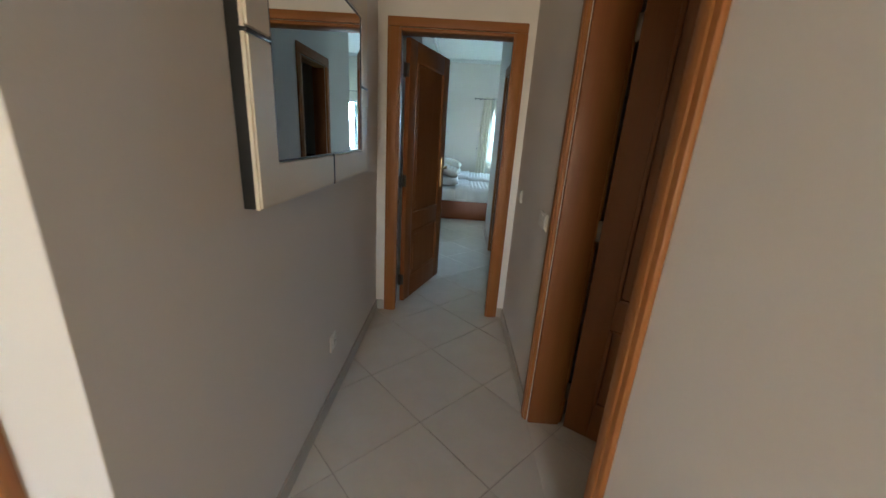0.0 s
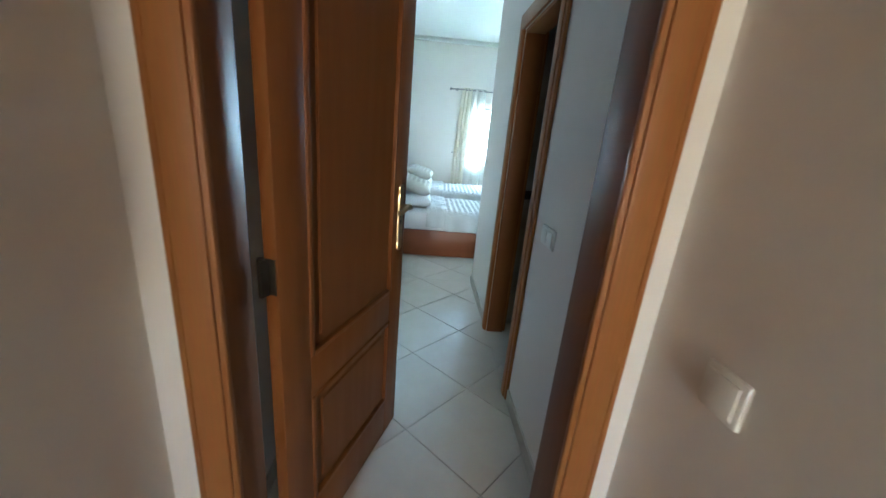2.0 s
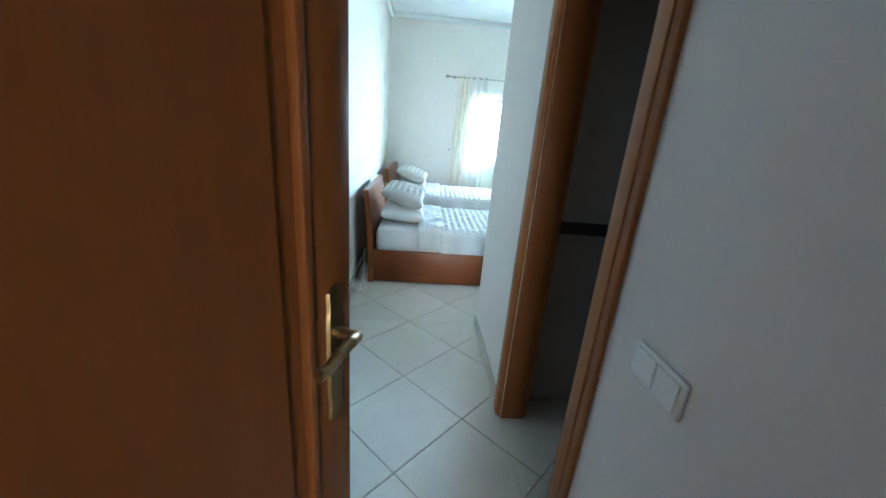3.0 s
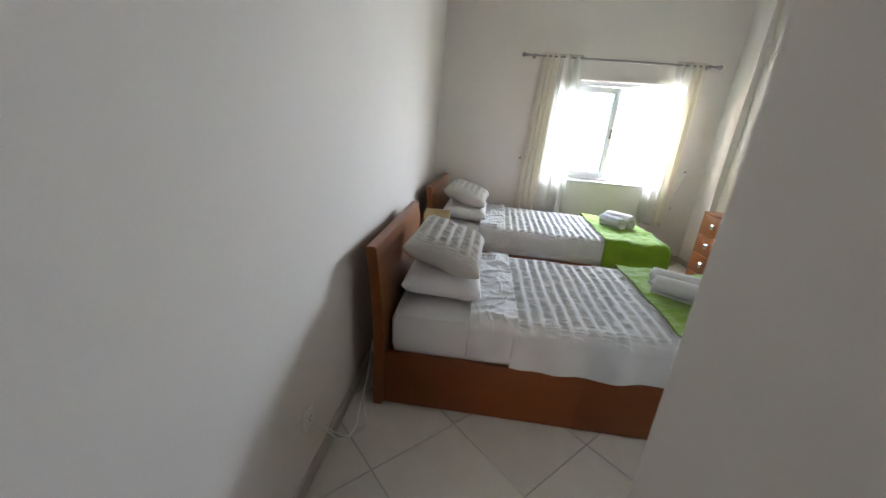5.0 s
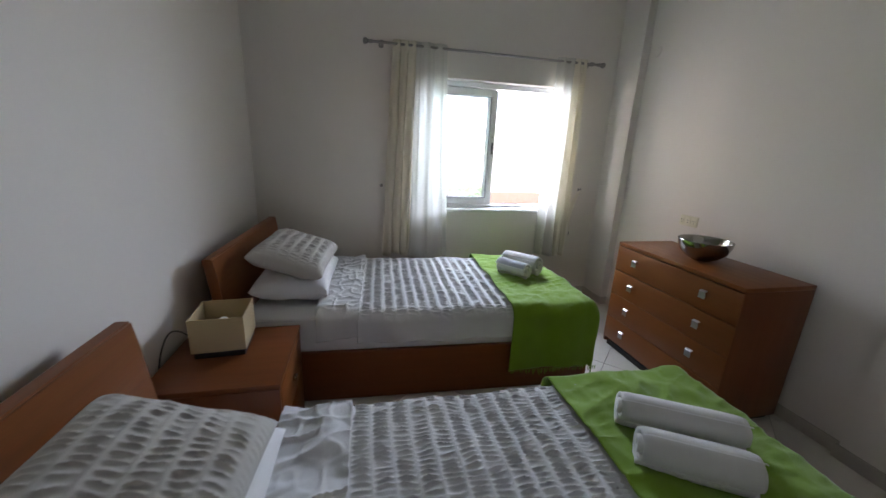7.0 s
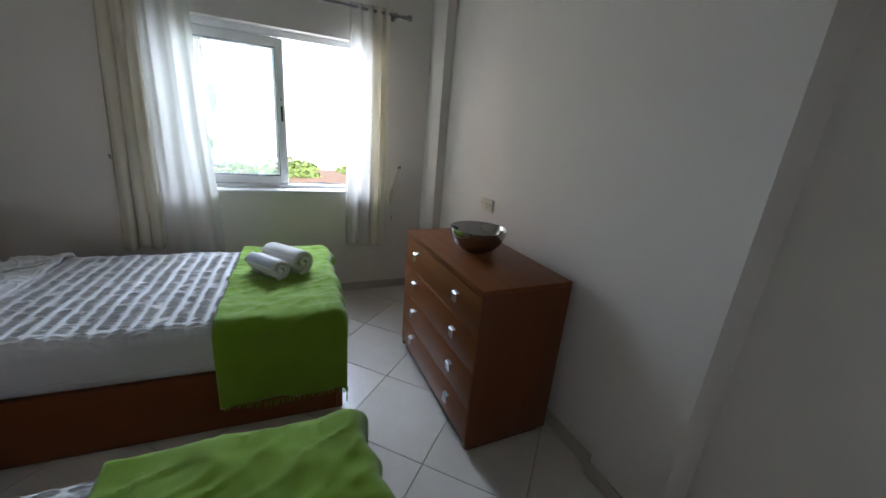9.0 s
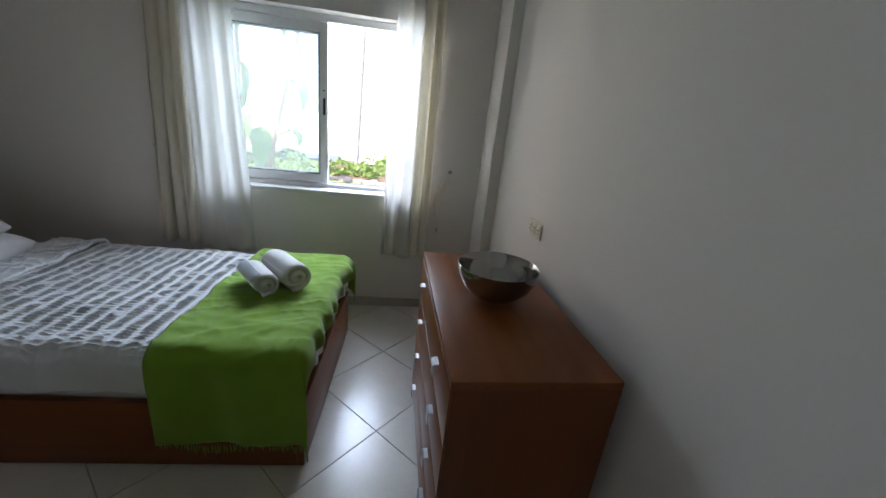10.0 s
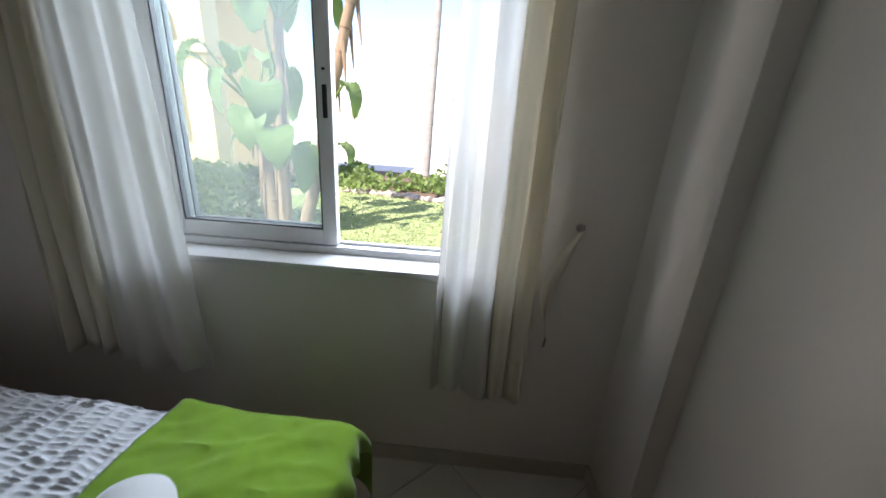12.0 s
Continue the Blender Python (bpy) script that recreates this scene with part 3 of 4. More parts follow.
def duvet(m, x1, seed, near, label, bw=BED_W):
    ob = thing("duvet", m, label, "duvet", "grey duvets")
    drape("duvet_cover", 0.64, x1, near, 0.14, bw - 0.01, BED_L, 0.562, GREY_CLOTH, ob, seed=seed, nu=int((x1 - 0.64) / 0.006), nv=560, pucker_amp=0.012, wrinkle=0.008, thick=0.012, hem=0.002, out=0.010)
    drape("turned_flap", 0.42, 0.655, near - 0.01, 0.13, bw - 0.012, BED_L, 0.578, GREY_CLOTH, ob, seed=seed + 3, nu=60, nv=240, crease=0.011, wrinkle=0.016, thick=0.02, hem=0.002, out=0.010, label="smooth creased turned-down flap")
    return ob


def throw(m, x0, seed, near, label, bw=BED_W):
    ob = thing("bed_throw", m, label, "throw blanket", "lime throws")
    drape("cloth", x0, BED_L + 0.095, near, 0.22, bw + 0.012, BED_L + 0.028, 0.576, GREEN, ob, r=0.07, seed=seed, nu=70, nv=150, foot=True, crease=0.006, wrinkle=0.016, thick=0.005, hem=0.004, out=0.028)
    rng = random.Random(seed)
    bm = bmesh.new()
    k = 0
    x = x0 + 0.005
    zb = 0.574 - 0.055 - (near - 0.055 * 0.0) + 0.055 * 0.57
    while x < BED_L + 0.03:
        y = -0.042 + 0.012 * math.sin(x * 17) + rng.uniform(-0.004, 0.004)
        rod_between(bm, (x, y, zb + 0.012), (x + rng.uniform(-0.006, 0.006), y + rng.uniform(-0.006, 0.004), zb - rng.uniform(0.012, 0.03)), 0.0022, 5)
        x += 0.011
    part("fringe", bm, GREEN, ob, "short dark green fringe")
    return ob


def roll_towel(m, length, radius, turns, label, seams=(), squash=0.86):
    """A rolled towel, axis along local x, resting on z = 0."""
    ob = thing("rolled_towel", m, label, "towel", "rolled towels")
    n, k = int(turns * 30), 18
    t = radius / (turns + 0.4)
    def fn(u, v):
        a = u * turns * 2 * math.pi
        r = 0.25 * t + (radius - 0.25 * t) * u
        x = (v - 0.5) * length
        r2 = r * (1 + 0.02 * fuzz(x * 14, a * 0.7, length * 50))
        end = 1 - 0.10 * max(0.0, abs(2 * v - 1) - 0.86) / 0.14
        return (x + 0.006 * math.sin(a * 0.5) * (1 if v > 0.5 else -1), r2 * end * math.sin(a + 2.2), squash * (radius - 0.0) + squash * r2 * end * math.cos(a + 2.2))
    c = part("cloth", sheet(fn, n, k), TERRY, ob)
    solid(c, t * 0.72, 0)
    rim = radius + t * 0.36
    def along(mid, wide, lift):
        def fn(u, v):
            x, q = (u - 0.5) * length * 0.985, mid + (v - 0.5) * wide
            r = rim * (1 - 0.10 * max(0.0, abs(2 * u - 1) - 0.86) / 0.14) * (1 + 0.02 * fuzz(x * 14, 18.8 + q, length * 50)) + lift
            return (x, r * math.sin(q), squash * radius + squash * r * math.cos(q))
        return sheet(fn, 20, 6)
    for q in seams:
        part("hem_seam", along(q, 0.07, 0.003), LINEN, ob, "pale stitched hem line")
    if len(seams) > 1:
        part("woven_band", along(sum(seams) / len(seams), seams[-1] - seams[0] - 0.09, 0.0015), TERRY_STRIPE, ob, "flat grey woven band")
    return ob


BED1, BED2 = pose(-0.285, 6.50, 0, 0, 0, -0.5) @ Matrix.Diagonal((0.975, 1, 1, 1)), pose(-0.27, 8.265, 0, 0, 0, -2.7)
bed(BED1, "dark cherry single bed with curved headboard against the wall")
bed(BED2, "dark cherry single bed nearer the window, beside the wall", 1.07)
for m, bw in ((BED1, BED_W), (BED2, 1.07)):
    mattress(m, "thick mattress in a white fitted sheet on the bed", bw)
duvet(BED1, 1.62, 1, 0.207, "grey puckered cotton duvet spread on the bed")
duvet(BED2, 1.72, 4, 0.16, "grey puckered cotton duvet on the bed by the window", 1.07)
throw(BED1, 1.445, 2, 0.40, "lime green fringed throw across the bed's foot")
throw(BED2, 1.545, 6, 0.39, "lime green throw hanging over the bed's side and foot", 1.07)
for m, s in ((BED1, 1), (BED2, 9)):
    tagged(cushion("pillow", 0.43, 0.70, 0.17, m @ pose(0.25, 0.49, 0.622, 0, 3, 1), LINEN, "", seed=s), "plump white pillow lying on the sheet", "pillow", "white pillows")
    tagged(cushion("cushion", 0.42, 0.61, 0.165, m @ pose(0.255, 0.435, 0.785, 0, 16, -2), PILLOW_GREY, "", True, seed=s + 3, nu=84, nv=220), "grey puckered striped cushion leaning on the headboard", "cushion", "grey cushions")
for x, y, a, ln, r, seams, label in (
        (1.415, 7.15, -30, 0.37, 0.060, (-0.5,), "long off-white rolled terry towel on the lime throw"), (1.325, 7.00, -31, 0.30, 0.064, (-0.3,), "shorter off-white rolled terry towel on the lime throw"),
        (1.585, 8.80, -51, 0.29, 0.080, (-0.95,), "large white rolled terry towel with a stitched hem"), (1.485, 8.71, -54, 0.235, 0.064, (-1.15, -0.25), "small white rolled terry towel with a grey band")):
    roll_towel(pose(x, y, 0.580, 0, 0, a), ln, r, 2.2, label, seams)


def pull(ob, x, y, z, mat=CHROME):
    """A square chrome tab on a drawer front that faces -x, folded back to the front at its top."""
    prof = [(0.0, 0.021), (-0.012, 0.021), (-0.017, 0.017), (-0.0155, 0.004), (-0.014, -0.009), (-0.0165, -0.021), (-0.0195, -0.021), (-0.017, -0.008), (-0.0185, 0.005), (-0.0205, 0.019), (-0.014, 0.0245), (0.0, 0.0245)]
    bm = bmesh.new()
    ends = [[bm.verts.new((x + a, y + s, z + b)) for a, b in prof] for s in (-0.02, 0.02)]
    n = len(prof)
    for k in range(n):
        bm.faces.new((ends[0][k], ends[0][(k + 1) % n], ends[1][(k + 1) % n], ends[1][k]))
    bm.faces.new(ends[0][::-1])
    bm.faces.new(ends[1])
    bmesh.ops.recalc_face_normals(bm, faces=bm.faces)
    return part("drawer_pull", bm, mat, ob, "small square chrome pull")


def dresser():
    x0, x1, y0, y1, h = 2.292, 2.762, 7.682, 8.642, 0.842
    ob = thing("chest_of_drawers", pose(0, 0, 0), "cherry chest of four drawers with chrome pulls against the wall", "chest of drawers")
    part("side_panel", boxes((x0 + 0.006, x1, y0, y0 + 0.025, 0.03, h - 0.026), bevel=0.002), CHERRY_Z, ob)
    part("side_panel", boxes((x0 + 0.006, x1, y1 - 0.025, y1, 0.03, h - 0.026), bevel=0.002), CHERRY_Z, ob)
    part("top", boxes((x0, x1, y0, y1, h - 0.025, h), bevel=0.003), CHERRY_Y, ob)
    part("back_panel", boxes((x1 - 0.02, x1 - 0.002, y0 + 0.026, y1 - 0.026, 0.03, h - 0.027)), CHERRY_Z, ob)
    part("plinth", boxes((x0 + 0.03, x1 - 0.03, y0 + 0.02, y1 - 0.02, 0.0, 0.034)), BLACK, ob)
    z0, dz = 0.066, 0.187
    for k in range(4):
        a, b = z0 + k * dz + 0.003, z0 + (k + 1) * dz - 0.003
        d = part("drawer_front", boxes((x0, x0 + 0.02, y0 + 0.003, y1 - 0.003, a, b), bevel=0.002), DRAWER, ob)
        part("drawer_box", boxes((x0 + 0.021, x1 - 0.03, y0 + 0.03, y1 - 0.03, a + 0.01, b - 0.03)), CHERRY_Z, d)
        for y in (7.895, 8.445):
            pull(d, x0, y, z0 + (k + 0.5) * dz + 0.004)
    return ob


dresser()
bowl = lathe([(0, 0.006), (0.05, 0.004), (0.055, 0), (0.058, 0.004), (0.09, 0.018), (0.128, 0.055), (0.146, 0.10), (0.150, 0.128), (0.1488, 0.130), (0.1470, 0.128), (0.142, 0.10), (0.124, 0.058), (0.088, 0.024), (0.05, 0.011), (0, 0.010)], 64)
o = part("steel_bowl", bowl, STEEL)
o.matrix_basis = pose(2.524, 8.165, 0.843)
tagged(o, "wide polished steel bowl on the chest of drawers", "bowl")


def bedside():
    x0, x1, y0, y1, h = -0.43, 0.075, 7.70, 8.212, 0.52
    ob = thing("bedside_table", pose(0, 0, 0), "cherry bedside table with drawers between the beds", "bedside table")
    part("top", boxes((x0, x1, y0, y1, h - 0.024, h), bevel=0.003), CHERRY_X, ob)
    part("side_panel", boxes((x0, x1 - 0.004, y0, y0 + 0.022, 0.0, h - 0.025), bevel=0.002), CHERRY_Z, ob)
    part("side_panel", boxes((x0, x1 - 0.004, y1 - 0.022, y1, 0.0, h - 0.025), bevel=0.002), CHERRY_Z, ob)
    part("back_panel", boxes((x0, x0 + 0.015, y0 + 0.023, y1 - 0.023, 0.0, h - 0.025)), CHERRY_Z, ob)
    for k in range(2):
        d = part("drawer_front", boxes((x1 - 0.022, x1 - 0.002, y0 + 0.024, y1 - 0.024, 0.04 + k * 0.225, 0.26 + k * 0.225), bevel=0.002), DRAWER, ob)
        bm = boxes((x1, x1 + 0.018, (y0 + y1) / 2 - 0.02, (y0 + y1) / 2 + 0.02, 0.145 + k * 0.225, 0.16 + k * 0.225), bevel=0.003)
        part("drawer_pull", bm, STEEL, d, "small chrome pull")
    return ob


bedside()


def table_lamp():
    ob = thing("table_lamp", pose(-0.225, 8.04, 0.52, 0, 0, 4), "square cream fabric table lamp on a black base", "lamp")
    part("base", boxes((-0.1, 0.1, -0.1, 0.1, 0.0, 0.024), bevel=0.003), BLACK, ob)
    bm = bmesh.new()
    rod_between(bm, (0, 0, 0.02), (0, 0, 0.07), 0.009)
    part("stem", bm, BLACK, ob)
    bm = bmesh.new()
    rod_between(bm, (0, 0, 0.07), (0, 0, 0.10), 0.016)
    bmesh.ops.create_uvsphere(bm, u_segments=16, v_segments=10, radius=0.028, matrix=Matrix.Translation((0, 0, 0.118)))
    part("bulb", bm, PLASTIC, ob)
    w, t = 0.108, 0.004
    bm = bmesh.new()
    rings = [[bm.verts.new((sx * q, sy * q, z)) for sx, sy in ((-1, -1), (1, -1), (1, 1), (-1, 1))] for q, z in ((w, 0.032), (w, 0.188), (w - t, 0.188), (w - t, 0.032))]
    for k in range(4):
        for j in range(4):
            bm.faces.new((rings[k][j], rings[k][(j + 1) % 4], rings[(k + 1) % 4][(j + 1) % 4], rings[(k + 1) % 4][j]))
    bmesh.ops.recalc_face_normals(bm, faces=bm.faces)
    part("shade", bm, SHADE, ob, "cream woven square shade", smooth=False)
    return ob


table_lamp()


# curtains, rod and tie-backs
def rod():
    ob = thing("curtain_rod", pose(0, 9.555, 2.236), "grey metal curtain rod with round finials over the window", "curtain rod")
    bm = bmesh.new()
    rod_between(bm, (0.50, 0, 0), (2.49, 0, 0), 0.010)
    part("pole", bm, PEWTER, ob)
    for x, s in ((0.50, -1), (2.49, 1)):
        b = lathe([(0, 0), (0.014, 0.0), (0.014, 0.02), (0.010, 0.024), (0.019, 0.036), (0.024, 0.05), (0.019, 0.064), (0, 0.07)], 20)
        f = part("finial", b, PEWTER, ob)
        f.matrix_basis = pose(x, 0, 0, 0, 90 * s, 0)
    for x in (0.575, 2.43):
        bm = bmesh.new()
        rod_between(bm, (x, 0, 0), (x, 0.085, 0), 0.007)
        rod_between(bm, (x, 0.084, 0), (x, 0.094, 0), 0.022)
        rod_between(bm, (x - 0.012, 0, 0), (x + 0.012, 0, 0), 0.017)
        part("bracket", bm, PEWTER, ob)
    return ob


rod()


def curtain(label, panels):
    ob = thing("curtain", pose(0, 9.555, 0), label, "curtain", "window curtains")
    for nm, xa, xb, ba, bb, folds, depth, zb, mat, seed in panels:
        def fn(u, v):
            s = v
            x = (xa + (xb - xa) * u) * (1 - s) + (ba + (bb - ba) * u) * s
            ph = u * folds * 2 * math.pi + 1.6 * fuzz(u * 3, s * 1.2, seed)
            amp = depth * (0.75 + 0.9 * fuzz(u * 5, s * 2, seed + 1)) * (0.7 + 0.5 * s)
            y = amp * math.sin(ph) + 0.012 * fuzz(u * 3, s * 3, seed)
            z = 2.268 - (2.268 - zb) * s + 0.012 * math.sin(ph * 0.5 + seed) * s
            x += 0.35 * amp * math.cos(ph * 1.0 + 0.7)
            return (x, y, z)
        c = part(nm, sheet(fn, int(folds * 18), 44), mat, ob)
        solid(c, 0.0015)
    return ob


curtain("cream and sheer white curtain panel gathered beside the window", (
    ("cream_panel", 0.66, 0.87, 0.57, 0.83, 3.4, 0.024, 0.50, CREAM, 3), ("sheer_panel", 0.85, 1.11, 0.81, 1.19, 2.3, 0.026, 0.44, SHEER, 8)))
curtain("cream curtain panel with a sheer edge beside the window", (
    ("sheer_panel", 2.09, 2.26, 2.05, 2.26, 2, 0.026, 0.47, SHEER, 12), ("cream_panel", 2.25, 2.40, 2.25, 2.40, 2.3, 0.026, 0.46, CREAM, 17)))


def tieback(x, label, cord=True):
    ob = thing("tieback_hook", pose(x, NY, 1.115), label, "hook", "tie-back hooks")
    bm = bmesh.new()
    rod_between(bm, (0, 0, 0), (0, -0.006, 0), 0.014)
    rod_between(bm, (0, -0.004, 0), (0, -0.035, 0.002), 0.004)
    rod_between(bm, (0, -0.035, 0), (0, -0.038, 0.02), 0.004)
    part("hook", bm, PEWTER, ob)
    if cord:
        def fn(u, v):
            z = -0.005 - 0.42 * u
            x2 = -0.06 * u - 0.05 * math.sin(math.pi * u) + (v - 0.5) * 0.06 * math.sin(math.pi * min(1, u * 1.1 + 0.05))
            return (x2, -0.028 + 0.006 * math.sin(v * 6 + u * 4), z)
        c = part("band", sheet(fn, 24, 6), CREAM, ob, "hanging cream tie band")
        solid(c, 0.002)
        part("tassel", rod_between(bmesh.new(), (-0.062, -0.028, -0.42), (-0.064, -0.028, -0.46), 0.004), PEWTER, ob)
    return ob


tieback(2.535, "small metal tie-back hook with a hanging cream band")
tieback(0.577, "small metal tie-back hook beside the curtain", False)


def wall_plate(name, m, w, h, mat, label, category, slots=0, rockers=0, group=""):
    """A plate on a wall, facing local -y."""
    ob = thing(name, m, label, category, group)
    part("plate", boxes((-w / 2, w / 2, -0.0095, 0, -h / 2, h / 2), bevel=0.003), mat, ob)
    for k in range(rockers):
        cw = (w - 0.016) / rockers
        x = -w / 2 + 0.008 + cw * k
        part("rocker", boxes((x + 0.002, x + cw - 0.002, -0.014, -0.0085, -h / 2 + 0.010, h / 2 - 0.010), bevel=0.002), mat, ob)
    for k in range(slots):
        cx = -w / 2 + w * (k + 0.5) / slots
        f = part("socket_face", boxes((cx - 0.02, cx + 0.02, -0.013, -0.0085, -h / 2 + 0.012, h / 2 - 0.012), bevel=0.002), mat, ob)
        for dx, dz in ((-0.008, 0.006), (0.008, 0.006), (0.0, -0.010)):
            part("pin_hole", boxes((cx + dx - 0.0022, cx + dx + 0.0022, -0.0142, -0.0128, dz - 0.003, dz + 0.003)), BLACK, f)
    return ob


wall_plate("wall_socket", pose(RX, 8.592, 1.008, 0, 0, -90), 0.152, 0.078, CREAM_PLASTIC, "cream plastic triple wall socket above the chest", "socket", slots=3)
wall_plate("light_switch", pose(EX, 2.138, 1.005, 0, 0, -90), 0.145, 0.082, PLASTIC, "white light switch on the hall wall", "switch", rockers=2, group="hall switches")
wall_plate("light_switch", pose(EX, 2.834, 1.015, 0, 0, -90), 0.08, 0.08, PLASTIC, "white light switch near the bedroom doorway", "switch", rockers=1, group="hall switches")
wall_plate("light_switch", pose(PX, 3.845, 1.0, 0, 0, -90), 0.155, 0.082, PLASTIC, "white double light switch beside the bathroom doorway", "switch", rockers=2, group="passage switches")
wall_plate("wall_socket", pose(PX, 3.46, 0.99, 0, 0, -90), 0.08, 0.08, PLASTIC, "white socket beside the passage switch", "socket", slots=1, group="passage switches")
wall_plate("wall_socket", pose(WX, 1.98, 0.33, 0, 0, 90), 0.082, 0.082, PLASTIC, "white wall socket low on the hall wall", "socket", slots=1)
wall_plate("wall_socket", pose(WX, 6.02, 0.32, 0, 0, 90), 0.082, 0.082, PLASTIC, "white wall socket low beside the bed", "socket", slots=1)
cover = part("cover_plate", lathe([(0, 0.008), (0.030, 0.008), (0.038, 0.005), (0.040, 0.0), (0, 0.0)], 28), PAINT)
cover.matrix_basis = pose(RX, 9.24, 2.305, 0, -90, 0)
tagged(cover, "round painted cover plate high on the bedroom wall", "cover plate")


def cable(points, r, label, mat=None):
    cu = bpy.data.curves.new("power_cable", "CURVE")
    cu.dimensions, cu.bevel_depth, cu.bevel_resolution = "3D", r, 3
    sp = cu.splines.new("NURBS")
    sp.points.add(len(points) - 1)
    for p, q in zip(sp.points, points):
        p.co = (*q, 1)
    sp.use_endpoint_u, sp.order_u = True, 3
    cu.materials.append(mat or PLASTIC)
    tmp = bpy.data.objects.new("tmp", cu)
    scene.collection.objects.link(tmp)
    me = bpy.data.meshes.new_from_object(tmp.evaluated_get(bpy.context.evaluated_depsgraph_get()))
    bpy.data.objects.remove(tmp)
    return tagged(new("power_cable", me), label, "cable")


cable([(-0.46, 6.03, 0.31), (-0.44, 6.12, 0.18), (-0.40, 6.20, 0.02), (-0.36, 6.30, 0.006), (-0.39, 6.42, 0.006), (-0.36, 6.50, 0.20), (-0.38, 6.62, 0.34), (-0.40, 6.70, 0.12), (-0.40, 6.9, 0.006)], 0.0035, "thin white power cable lying beside the bed")
cable([(-0.45, 6.03, 0.30), (-0.41, 6.16, 0.12), (-0.37, 6.24, 0.006), (-0.31, 6.33, 0.006), (-0.36, 6.42, 0.008), (-0.40, 6.55, 0.10), (-0.41, 6.75, 0.006)], 0.003, "second thin white cable trailing on the floor")


cable([(-0.32, 8.09, 0.53), (-0.38, 8.09, 0.535), (-0.425, 8.07, 0.60), (-0.445, 8.0, 0.62), (-0.45, 7.9, 0.50), (-0.45, 7.86, 0.30)], 0.003, "thin dark cord of the table lamp behind the table", BLACK)

# ---- passage and hall ----
def tall_mirror():
    y0, y1, z0, z1 = 3.80, 4.675, 0.54, 2.10
    ob = thing("tall_mirror", pose(-0.25, 0, 0), "tall wall mirror with a thin dark wooden edge", "mirror")
    part("backing", boxes((0.001, 0.014, y0, y1, z0, z1), bevel=0.002), LEAF, ob)
    part("glass", boxes((0.014, 0.018, y0 + 0.006, y1 - 0.012, z0 + 0.006, z1 - 0.012)), MIRROR, ob, smooth=False)
    part("edge_trim", boxes((0.001, 0.022, y1 - 0.011, y1 + 0.006, z0, z1), (0.001, 0.021, y0, y1 - 0.011, z0 - 0.006, z0 + 0.005), bevel=0.002), BLACK, ob, "dark mirror edge")
    return ob


tall_mirror()


def hall_mirror():
    y0, y1, z0, z1, w = 1.32, 2.53, 1.148, 2.03, 0.122
    ob = thing("hall_mirror", pose(WX, 0, 0), "rectangular mirror in a padded cream leather frame on the hall wall", "mirror")
    part("backing", boxes((0.001, 0.040, y0 + 0.002, y1 - 0.002, z0 + 0.002, z1 - 0.002)), BLACK, ob)
    ym, zm, g = (y0 + y1) / 2 + 0.01, (z0 + z1) / 2, 0.005
    for a, sa in ((y0, 1), (y1, -1)):
        for c, sc in ((z0, 1), (z1, -1)):
            ring = [(a, c), (ym - sa * g, c), (ym - sa * g, c + sc * w), (a + sa * w, c + sc * w), (a + sa * w, zm - sc * g), (a, zm - sc * g)]
            bm = bmesh.new()
            f = bm.faces.new([bm.verts.new((0.036, q, r)) for q, r in ring])
            for v in bmesh.ops.extrude_face_region(bm, geom=[f])["geom"]:
                if isinstance(v, bmesh.types.BMVert):
                    v.co.x = 0.052
            bmesh.ops.recalc_face_normals(bm, faces=bm.faces)
            bmesh.ops.bevel(bm, geom=[e for e in bm.edges if all(v.co.x > 0.05 for v in e.verts)], offset=0.006, segments=3, affect="EDGES")
            part("leather_pad", bm, HIDE, ob, "cream leather pad")
    for a, b, c, d in ((ym - g, ym + g, z0 - 0.001, z0 + w), (ym - g, ym + g, z1 - w, z1 + 0.001), (y0 - 0.001, y0 + w, zm - g, zm + g), (y1 - w, y1 + 0.001, zm - g, zm + g)):
        part("strap", boxes((0.030, 0.0535, a, b, c, d), bevel=0.002), BLACK, ob, "dark strap across the frame")
    part("glass", boxes((0.040, 0.046, y0 + w - 0.004, y1 - w + 0.004, z0 + w - 0.004, z1 - w + 0.004)), MIRROR, ob, smooth=False)
    part("glass_edge", boxes((0.046, 0.049, y0 + w, y0 + w + 0.005, z0 + w, z1 - w), (0.046, 0.049, y1 - w - 0.005, y1 - w, z0 + w, z1 - w),
         (0.046, 0.049, y0 + w + 0.005, y1 - w - 0.005, z0 + w, z0 + w + 0.005), (0.046, 0.049, y0 + w + 0.005, y1 - w - 0.005, z1 - w - 0.005, z1 - w)), BLACK, ob)
    return ob


hall_mirror()

# ---- garden ----
GRASS = material("lawn_ground", (0.34, 0.42, 0.19), 0.9, vary=0.3, scale=1.2, fine=60, bump=0.8)
PAVING = material("pale_paving", (0.62, 0.60, 0.56), 0.8, vary=0.08, scale=0.6, fine=20, bump=0.3)
SOIL = material("bed_soil", (0.16, 0.11, 0.07), 0.95, vary=0.3, scale=8, fine=50, bump=1.0, depth=0.03)
ROCK = material("pale_rock", (0.42, 0.37, 0.31), 0.85, vary=0.25, scale=9, fine=60, bump=0.6, per_object=0.2, depth=0.01)
BARK = material("fibrous_bark", (0.32, 0.23, 0.15), 0.9, vary=0.3, scale=4, fine=30, bump=0.8, stretch=(6, 6, 0.8), depth=0.01)
PALM_BARK = material("grey_palm_bark", (0.36, 0.34, 0.31), 0.9, vary=0.25, scale=4, fine=30, bump=0.8, stretch=(2, 2, 8), depth=0.01)
